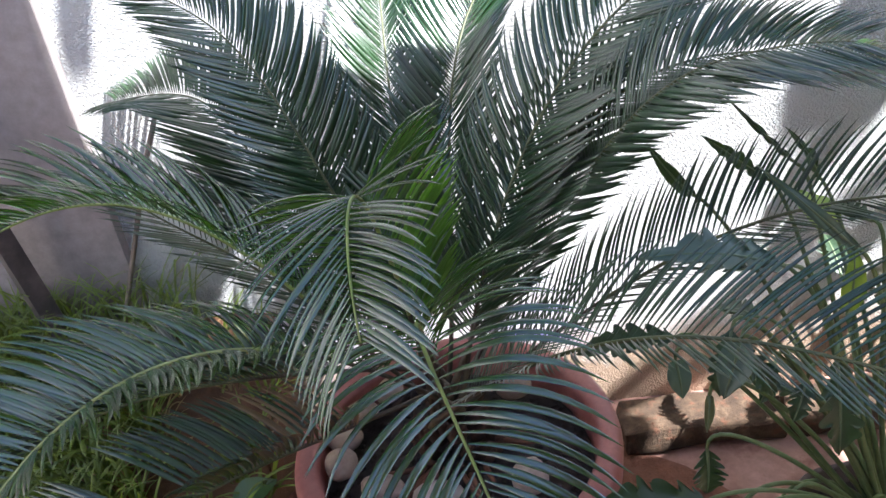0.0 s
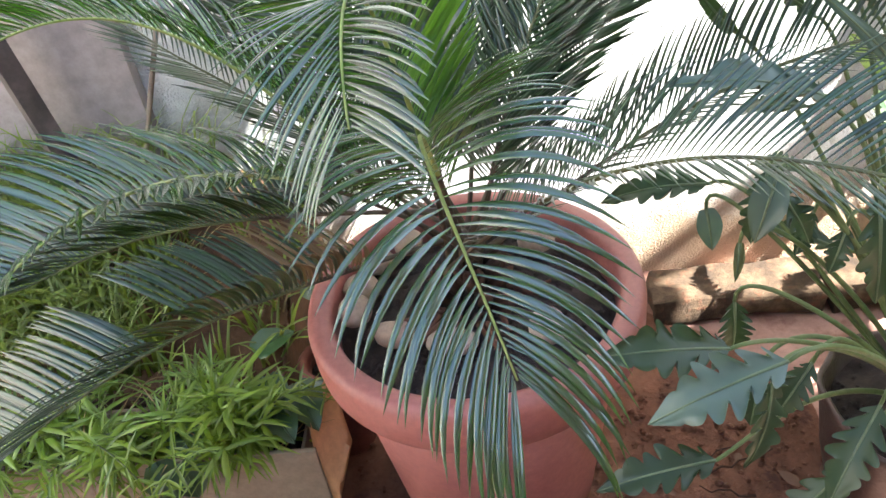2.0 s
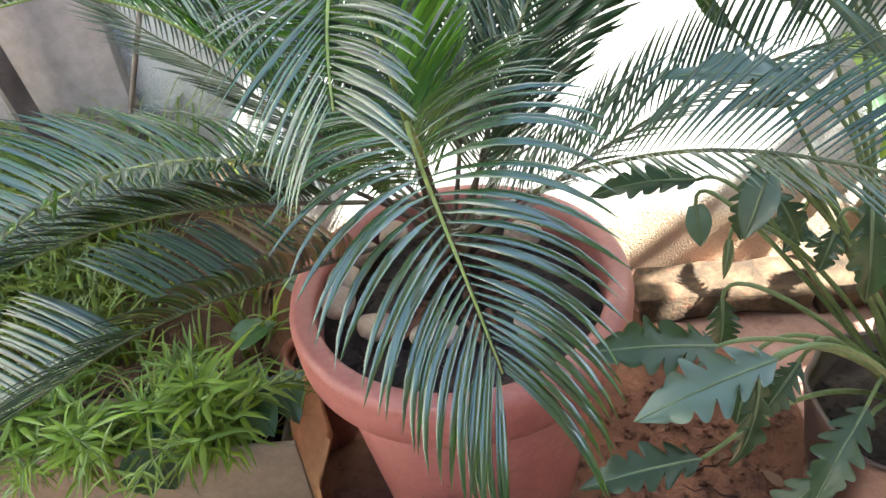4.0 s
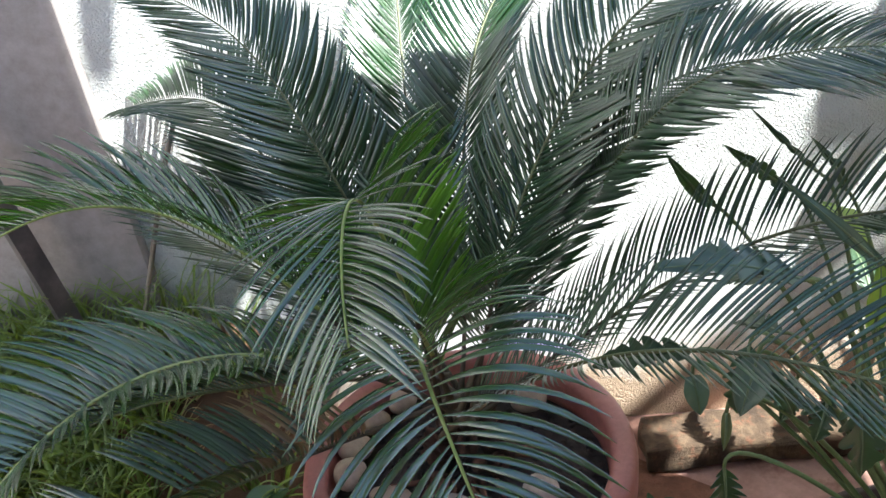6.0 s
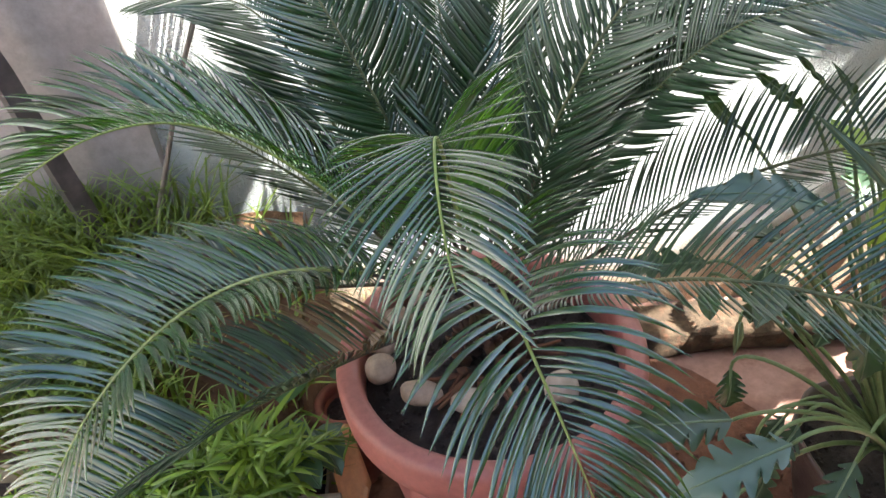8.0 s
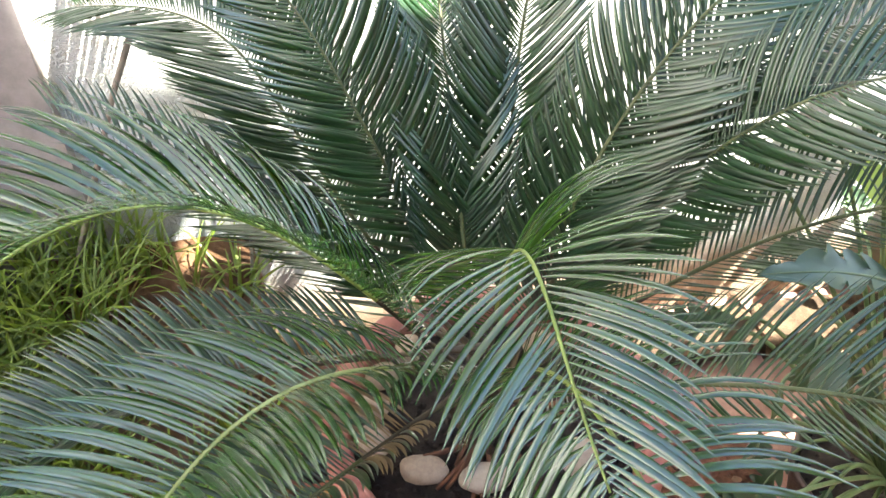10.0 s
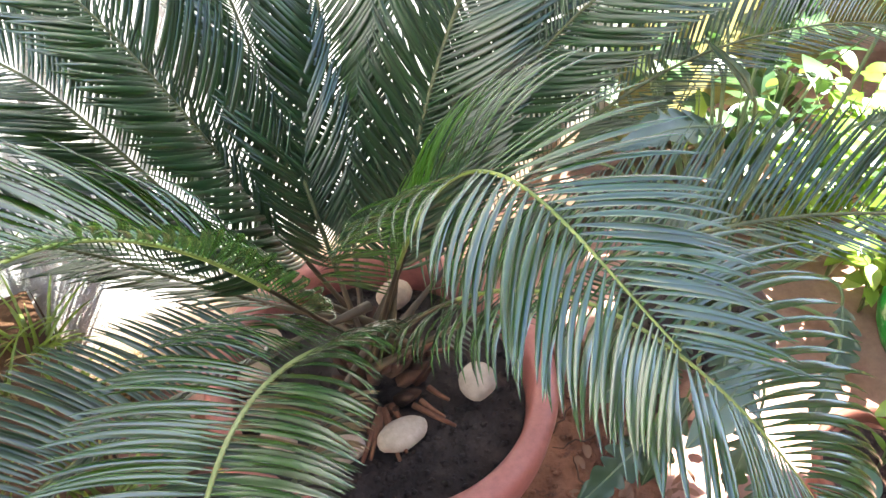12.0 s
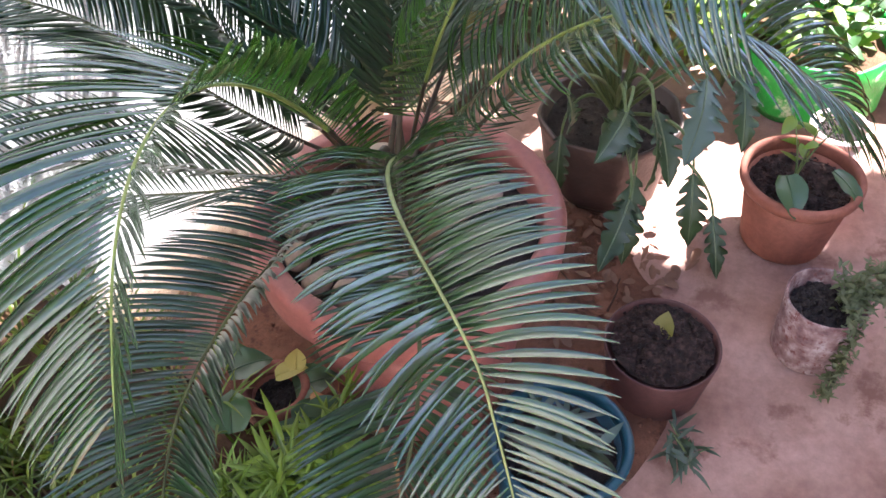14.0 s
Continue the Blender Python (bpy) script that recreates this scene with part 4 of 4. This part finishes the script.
for b_, t_, w_ in (((-0.335, 0.01, 0.25), (-0.30, -0.075, 0.235), 0.034), ((-0.29, 0.0, 0.24), (-0.245, -0.075, 0.225), 0.036), ((-0.36, 0.07, 0.24), (-0.305, 0.115, 0.25), 0.033), ((-0.44, 0.02, 0.22), (-0.41, -0.06, 0.22), 0.03), ((-0.47, -0.125, 0.235), (-0.455, -0.15, 0.165), 0.03), ((-0.435, -0.122, 0.228), (-0.425, -0.138, 0.16), 0.03), ((-0.455, -0.06, 0.235), (-0.42, -0.118, 0.225), 0.03), ((-0.315, -0.05, 0.235), (-0.275, -0.10, 0.23), 0.03), ((-0.235, 0.065, 0.19), (-0.185, 0.02, 0.205), 0.034)):
    heart_leaf(b_, t_, w_, HEART, "creeper_leaf", "dark green heart-shaped creeper leaf by the planter", "leaf", "creeper leaves")
for b_, t_ in (((-0.235, 0.10, 0.2), (-0.20, 0.065, 0.21)), ((-0.215, 0.075, 0.21), (-0.19, 0.09, 0.225))):
    heart_leaf(b_, t_, 0.018, YELLOWLEAF, "creeper_leaf", "yellowed creeper leaf by the planter", "leaf", "creeper leaves")


for b_, t_, w_ in (((-0.27, 0.16, 0.21), (-0.215, 0.12, 0.215), 0.032), ((-0.25, 0.22, 0.18), (-0.20, 0.17, 0.17), 0.03), ((-0.285, 0.03, 0.2), (-0.235, -0.02, 0.19), 0.032), ((-0.30, 0.20, 0.26), (-0.245, 0.19, 0.22), 0.03), ((-0.24, 0.28, 0.15), (-0.19, 0.25, 0.13), 0.03)):
    heart_leaf(b_, t_, w_, HEART, "creeper_leaf", "dark green heart-shaped creeper leaf by the planter", "leaf", "creeper leaves")


# ---------------------------------------------------------------- post and stake by the pier
bm = bmesh.new()
tube(bm, [Vector((-0.80, 0.375, 1.02)), Vector((-0.735, 0.375, 0.72)), Vector((-0.665, 0.375, 0.20))], [0.024, 0.024, 0.024], 4)
tagged(link_mesh("metal_post", bm, METAL, smooth=False), "dark leaning metal post against the grey pier", "post")
bm = bmesh.new()
tube(bm, [Vector((-0.40, 0.40, 0.80)), Vector((-0.46, 0.395, 0.68)), Vector((-0.66, 0.385, 0.205))], [0.0042, 0.0045, 0.005], 7)
tagged(link_mesh("wooden_stake", bm, WOOD), "thin grey wooden stake leaning in the bed", "stake")


# ---------------------------------------------------------------- philodendron in its black bag
XC = Vector((0.61, -0.075, 0.0))
XPOT = thing("grow_bag", "crumpled dusty dark brown plastic grow bag of earth", "grow bag", tuple(XC))
bag = lathe([(0.0, 0.004), (0.102, 0.004), (0.116, 0.025), (0.128, 0.09), (0.135, 0.165), (0.141, 0.186), (0.137, 0.192), (0.131, 0.185), (0.125, 0.15), (0.0, 0.14)], 72, 0.09)
part("bag", bag, BLACKBAG, XPOT)
part("earth", crumbs(disc_mound(0.126, 0.158, 0.01, 0.008, 48, 14, 3.0), 0.122, 0.161, 0.01, 260, 9), SOIL, XPOT, "dark earth")

XCROWN = (0.595, -0.09, 0.19)
XLAB = "lobed grey-green philodendron leaf on a long stalk"
XGROUP = "philodendron leaves"


def xan(base, tip, width, up=(0, -0.4, 1), material=None, label=XLAB, lobes=6):
    return heart_leaf(base, tip, width * 0.72, material or XAN, "philodendron_leaf", label, "leaf", XGROUP, up, XCROWN, lobes)


xan((0.317, -0.31, 0.535), (0.178, -0.345, 0.505), 0.052, (0, -0.5, 1), XANPALE, "pale glaucous lobed philodendron leaf on a long stalk")
xan((0.290, -0.21, 0.455), (0.150, -0.23, 0.485), 0.05, (0.1, -0.6, 1))
xan((0.277, -0.24, 0.300), (0.133, -0.26, 0.290), 0.045, (0, -0.4, 1))
xan((0.323, -0.10, 0.424), (0.326, -0.11, 0.345), 0.034, (0, -1, 0.2))
xan((0.330, -0.24, 0.43), (0.310, -0.27, 0.305), 0.034, (0.3, -1, 0.2))
xan((0.349, -0.09, 0.606), (0.330, -0.12, 0.525), 0.036, (-0.2, -1, 0.5))
xan((0.306, 0.00, 0.531), (0.176, 0.02, 0.515), 0.036, (0, -0.4, 1))
xan((0.429, -0.19, 0.629), (0.437, -0.22, 0.505), 0.036, (-0.2, -1, 0.3))
xan((0.396, -0.11, 0.702), (0.242, -0.10, 0.745), 0.042, (0.25, -0.25, 1), XANPALE, "pale glaucous lobed philodendron leaf on a long stalk")
xan((0.478, -0.10, 0.707), (0.371, -0.10, 0.821), 0.012, (-0.4, -0.8, 0.7), XANPALE, "narrow pale glaucous philodendron leaf on a long stalk", 0)
xan((0.47, 0.16, 0.66), (0.385, 0.16, 0.735), 0.017, (-0.3, -1, 0.6))
xan((0.496, 0.12, 0.699), (0.402, 0.12, 0.801), 0.007, (-0.5, -1, 0.5), None, XLAB, 5)
xan((0.541, 0.15, 0.657), (0.494, 0.14, 0.742), 0.013, (0.3, -1, 0.5))
xan((0.361, 0.13, 0.667), (0.300, 0.13, 0.745), 0.016, (-0.6, -1, 0.4), None, "withered drooping philodendron leaf", 0)
xan((0.346, -0.13, 0.623), (0.322, -0.155, 0.555), 0.030, (-0.3, -1, 0.4), XANPALE, "pale glaucous philodendron leaf on a long stalk", 0)
xan((0.352, -0.12, 0.60), (0.392, -0.14, 0.535), 0.026, (0.3, -1, 0.5))
xan((0.422, -0.05, 0.511), (0.396, -0.08, 0.470), 0.022, (-0.2, -1, 0.5))
xan((0.302, -0.02, 0.508), (0.309, -0.04, 0.455), 0.024, (0, -1, 0.3), XANPALE, "pale glaucous philodendron leaf on a long stalk", 0)
xan((0.442, -0.10, 0.525), (0.423, -0.12, 0.470), 0.024, (-0.3, -1, 0.4))
xan((0.323, -0.10, 0.515), (0.317, -0.12, 0.470), 0.010, (0, -1, 0.3), PALELEAF, "small wilted philodendron leaf on a long stalk", 0)
xan((0.330, -0.20, 0.40), (0.318, -0.225, 0.335), 0.030, (-0.2, -1, 0.4))
xan((0.400, -0.17, 0.38), (0.352, -0.20, 0.315), 0.032, (-0.4, -0.8, 0.5))
xan((0.531, 0.0, 0.539), (0.533, 0.0, 0.635), 0.026, (0, -1, 0.2), BRIGHTLEAF, "fresh lime green philodendron leaf", 0)
xan((0.475, -0.20, 0.33), (0.40, -0.275, 0.245), 0.045, (-0.4, -0.6, 1))
xan((0.640, -0.27, 0.37), (0.565, -0.345, 0.30), 0.042, (-0.3, -0.5, 1))
xan((0.455, -0.19, 0.19), (0.350, -0.225, 0.06), 0.045, (-0.8, -0.3, 0.6))
xan((0.535, -0.275, 0.17), (0.455, -0.315, 0.06), 0.045, (-0.8, -0.3, 0.6))
xan((0.500, -0.335, 0.12), (0.432, -0.385, 0.03), 0.032, (-0.8, -0.3, 0.6))
xan((0.450, -0.04, 0.23), (0.395, -0.06, 0.13), 0.036, (-1, -0.2, 0.4))
xan((0.560, -0.32, 0.37), (0.490, -0.36, 0.29), 0.036, (-0.6, -0.4, 0.8))
RING = [(20, 0.30, 0.52), (60, 0.24, 0.62), (100, 0.22, 0.58), (-30, 0.34, 0.50), (-60, 0.30, 0.60), (5, 0.26, 0.72), (-15, 0.36, 0.66), (150, 0.2, 0.62), (40, 0.36, 0.66)]
RING += [(75, 0.16, 0.50), (125, 0.24, 0.46), (160, 0.14, 0.44), (30, 0.18, 0.58), (-10, 0.20, 0.55), (85, 0.30, 0.44), (55, 0.34, 0.52), (110, 0.12, 0.66), (-40, 0.22, 0.42), (10, 0.14, 0.46)]
for k_, (az_, r_, z_) in enumerate(RING):
    a_ = radians(az_)
    o_ = Vector((math.cos(a_), math.sin(a_), 0))
    b_ = Vector(XCROWN) + o_ * r_ + Vector((0, 0, z_ - 0.19))
    if b_.y > 0.36:
        b_.y = 0.36
    e_ = b_ + o_ * 0.09 + Vector((0, 0, -0.07 + 0.05 * (k_ % 3)))
    e_.y = min(e_.y, 0.385)
    xan(tuple(b_), tuple(e_), 0.04, (0, 0, 1), BRIGHTLEAF if k_ in (2, 5) else None, "fresh lime green philodendron leaf" if k_ in (2, 5) else XLAB, 0 if k_ in (2, 5) else 7)


# ---------------------------------------------------------------- small pots on the floor
def round_pot(name, label, x, y, r_top, r_low, h, material, soil_material, soil_drop=0.025, lip=0.018, wobble=0.0, soil_label="dark earth"):
    ob = thing(name, label, "pot", (x, y, 0.002))
    t = 0.008
    if lip:
        part("pot_body", lathe([(0.0, 0.0), (r_low, 0.0), (r_low + 0.003, 0.006), (r_top - 0.012, h - lip - 0.004), (r_top - 0.018, h - lip - 0.002), (r_low - t, t), (0.0, t)], 64, wobble), material, ob)
        part("rim", lathe([(r_top - 0.014, h - lip - 0.006), (r_top - 0.004, h - lip - 0.004), (r_top, h - lip + 0.004), (r_top + 0.001, h - 0.004), (r_top - 0.003, h), (r_top - 0.010, h), (r_top - 0.013, h - 0.005), (r_top - 0.016, h - lip - 0.006), (r_top - 0.014, h - lip - 0.006)], 64, wobble), material, ob)
    else:
        part("pot_body", lathe([(0.0, 0.0), (r_low, 0.0), (r_low + 0.002, 0.004), (r_top, h - 0.002), (r_top - 0.002, h), (r_top - 0.005, h - 0.003), (r_low - 0.004, 0.008), (0.0, 0.008)], 64, wobble), material, ob)
    k = 1 - soil_drop / h
    rs = (r_low + (r_top - r_low) * k) - 0.011
    part("earth", crumbs(disc_mound(rs, h - soil_drop, 0.004, 0.007, 48, 14, x * 9), rs, h - soil_drop + 0.002, 0.004, 420, int(x * 100) + 50, 0.0048), soil_material, ob, soil_label)
    return ob


POTSOIL = surface("reddish_potting_soil", (0.012, 0.006, 0.005), (0.032, 0.016, 0.0135), (0.095, 0.052, 0.044), 60.0, 0.95, 120.0, 1.0, 0.006)
round_pot("flower_pot", "terracotta flower pot with a small leggy plant", 0.632, -0.452, 0.112, 0.078, 0.17, CLAY, POTSOIL, 0.035, 0.022)
round_pot("flower_pot", "dark brown clay pot of crumbly soil with one sprout", 0.178, -0.365, 0.096, 0.078, 0.115, DARKPOT, POTSOIL, 0.006, 0.0)
PAINTY = surface("paint_splashed_tin", (0.11, 0.045, 0.045), (0.27, 0.17, 0.165), (0.50, 0.42, 0.42), 34.0, 0.65, 60.0, 0.35, 0.003, (0.14, 0.05, 0.045))
round_pot("tin_can_pot", "old paint-stained tin can holding a straggly plant", 0.383, -0.572, 0.068, 0.061, 0.14, PAINTY, SOIL, 0.03, 0.0, 0.02)
round_pot("flower_pot", "small brown clay pot wedged between the planter and the large pot", -0.252, 0.088, 0.052, 0.04, 0.2, CLAY, SOIL, 0.03, 0.014)
BLUE = surface("blue_plastic", (0.008, 0.045, 0.07), (0.012, 0.065, 0.095), (0.02, 0.09, 0.13), 8.0, 0.4, 60.0, 0.05)
round_pot("blue_bucket", "small blue plastic bucket planted with greenery", -0.118, -0.318, 0.102, 0.08, 0.2, BLUE, SOIL, 0.04, 0.012)
WHITEPOT = surface("chalky_pot", (0.55, 0.42, 0.38), (0.66, 0.54, 0.50), (0.75, 0.66, 0.62), 12.0, 0.75, 60.0, 0.2)
round_pot("flower_pot", "small pale pinkish pot in the sun", 0.87, -0.475, 0.062, 0.048, 0.12, WHITEPOT, SOIL, 0.02, 0.012)
round_pot("flower_pot", "weathered orange clay pot in the sun", 1.27, -0.56, 0.09, 0.07, 0.18, CLAY, SOIL, 0.03, 0.02)
GREENBAG = surface("green_plastic", (0.01, 0.30, 0.04), (0.02, 0.42, 0.06), (0.05, 0.52, 0.09), 14.0, 0.35, 50.0, 0.5, 0.006, (0.45, 0.62, 0.42))
gb = thing("green_grow_bag", "bright green plastic grow bag crammed with plants", "grow bag", (1.13, -0.35, 0.002))
part("bag", lathe([(0.0, 0.0), (0.15, 0.0), (0.165, 0.03), (0.17, 0.11), (0.176, 0.16), (0.17, 0.165), (0.165, 0.155), (0.155, 0.10), (0.0, 0.10)], 64, 0.1), GREENBAG, gb)
part("earth", disc_mound(0.15, 0.12, 0.012, 0.012, 40, 12, 2.0), BEDSOIL, gb, "brown earth")


def sprig(name, label, x, y, z, seed, stems, height, leaf, width, material, spread=0.5, lean=(0, 0), leaves=6, group="", category="plant", fall=0.0):
    """A small leafy plant: a few thin stems with simple leaves."""
    rnd = random.Random(seed)
    ob = thing(name, label, category, (x, y, z), group)
    lf = bmesh.new()
    for _ in range(stems):
        a = rnd.uniform(0, 6.283)
        L = height * rnd.uniform(0.6, 1.15)
        d = Vector((math.cos(a) * spread * rnd.random() + lean[0], math.sin(a) * spread * rnd.random() + lean[1], 1)).normalized()
        end = d * L - Vector((0, 0, fall * L * 1.6))
        pts = bezier([(0, 0, 0), Vector((0, 0, L * 0.4)) + d * L * 0.1, d * L * 0.8, end], 9)
        part("stem", tube(bmesh.new(), pts, [0.0024 - 0.0014 * i / 9 for i in range(10)], 5), XANSTEM, ob)
        for k in range(leaves):
            s = 0.3 + 0.7 * k / max(1, leaves - 1)
            p = pts[min(9, int(s * 9))]
            add_rows(lf, leaf_outline(leaf * rnd.uniform(0.6, 1.15), width * rnd.uniform(0.7, 1.1), 6, rnd.uniform(0.1, 0.5), 0.25), Matrix.Translation(p) @ pose(0, 0, 0, rnd.uniform(-25, 25), rnd.uniform(-45, 30), rnd.uniform(0, 360)))
    tagged(part("foliage", lf, material, ob), kind="stuff")
    return ob


sprig("potted_seedling", "leggy seedling with a few yellow-green leaves", 0.64, -0.44, 0.137, 3, 3, 0.16, 0.04, 0.014, BRIGHTLEAF, 0.4, (0.15, 0.05), 4)
heart_leaf((0.575, -0.43, 0.20), (0.515, -0.475, 0.165), 0.032, HEART, "hanging_leaf", "grey-green leaf drooping over the pot rim", "leaf")
heart_leaf((0.64, -0.50, 0.19), (0.60, -0.575, 0.165), 0.02, HEART, "hanging_leaf", "grey-green leaf drooping over the pot rim", "leaf")
heart_leaf((0.192, -0.36, 0.105), (0.228, -0.35, 0.135), 0.022, SPROUT, "sprout", "single yellow-green sprout in dark soil", "sprout", "", (-1, 0.2, 0.6))
sprig("straggly_plant", "wilting grey-green plant bushing out of a tin can", 0.40, -0.60, 0.118, 6, 18, 0.085, 0.018, 0.004, PALELEAF, 1.3, (0.1, -0.45), 14, "", "plant", 0.1)


def trailing_shoot(points, seed, tuft):
    """A shoot that hangs over the rim, with small crinkled leaves gathered towards its end."""
    rnd = random.Random(seed)
    ob = thing("trailing_shoot", "wilting grey-green shoot trailing over the tin can", "plant", (0, 0, 0), "trailing shoots")
    pts = bezier(points, 14)
    part("stem", tube(bmesh.new(), pts, [0.0026 - 0.0012 * i / 14 for i in range(15)], 6), XANSTEM, ob)
    lf = bmesh.new()
    for i in range(tuft):
        p = pts[min(14, int(15 * rnd.random() ** 0.55))] + Vector((rnd.gauss(0, 0.007), rnd.gauss(0, 0.007), rnd.gauss(0.003, 0.006)))
        add_rows(lf, leaf_outline(rnd.uniform(0.009, 0.02), rnd.uniform(0.002, 0.0045), 4, rnd.uniform(-0.2, 0.5), 0.4), Matrix.Translation(p) @ pose(0, 0, 0, rnd.uniform(-40, 40), rnd.uniform(-50, 50), rnd.uniform(0, 360)))
    tagged(part("foliage", lf, PALELEAF, ob), kind="stuff")


trailing_shoot([(0.385, -0.60, 0.12), (0.35, -0.635, 0.20), (0.31, -0.635, 0.10), (0.285, -0.622, 0.02)], 3, 260)
trailing_shoot([(0.395, -0.60, 0.12), (0.42, -0.64, 0.20), (0.43, -0.68, 0.16), (0.41, -0.70, 0.06)], 4, 220)
trailing_shoot([(0.40, -0.59, 0.12), (0.44, -0.61, 0.19), (0.46, -0.64, 0.19), (0.47, -0.66, 0.13)], 5, 200)
sprig("bucket_plant", "narrow-leaved greenery in the blue bucket", -0.118, -0.318, 0.165, 12, 12, 0.10, 0.06, 0.007, SHADED_LEAF, 1.2, (0, 0), 7)
sprig("weed", "small weed by the dark pot, its green darkened for shade", 0.06, -0.47, 0.004, 14, 7, 0.06, 0.045, 0.0045, SHADED_LEAF, 1.8, (0, 0), 6)
rnd_ = random.Random(77)
for i_ in range(11):
    x_, y_ = 0.98 + 0.55 * rnd_.random(), -0.48 + 0.62 * rnd_.random()
    inbag = math.hypot(x_ - 1.13, y_ + 0.35) < 0.14
    sprig("yard_shrub", "sunlit lime green shrub beyond the pots", x_, y_, 0.12 if inbag else 0.002, 80 + i_, 9, 0.30 if inbag else 0.36, 0.055, 0.018, BRIGHTLEAF if i_ % 3 else HEART, 0.75, (0, 0), 9, "shrubs beyond the pots", "shrub")

for i_, (x_, y_, h_) in enumerate(((1.02, 0.37, 0.75), (1.12, 0.22, 0.70), (0.96, 0.14, 0.42), (1.25, 0.33, 0.8))):
    sprig("tall_shrub", "tall leggy green shrub growing along the wall", x_, y_, 0.002, 120 + i_, 7, h_, 0.085, 0.028, HEART, 0.45, (0, 0), 8, "shrubs along the wall", "shrub")

for i_ in range(7):
    a_ = i_ * 0.898
    sprig("bag_seedling", "sunlit lime green seedling crowded in the green grow bag", 1.13 + 0.09 * math.cos(a_), -0.35 + 0.09 * math.sin(a_), 0.12, 160 + i_, 5, 0.16, 0.05, 0.017, BRIGHTLEAF if i_ % 2 else HEART, 0.9, (0, 0), 6, "seedlings in the green bag", "seedling")
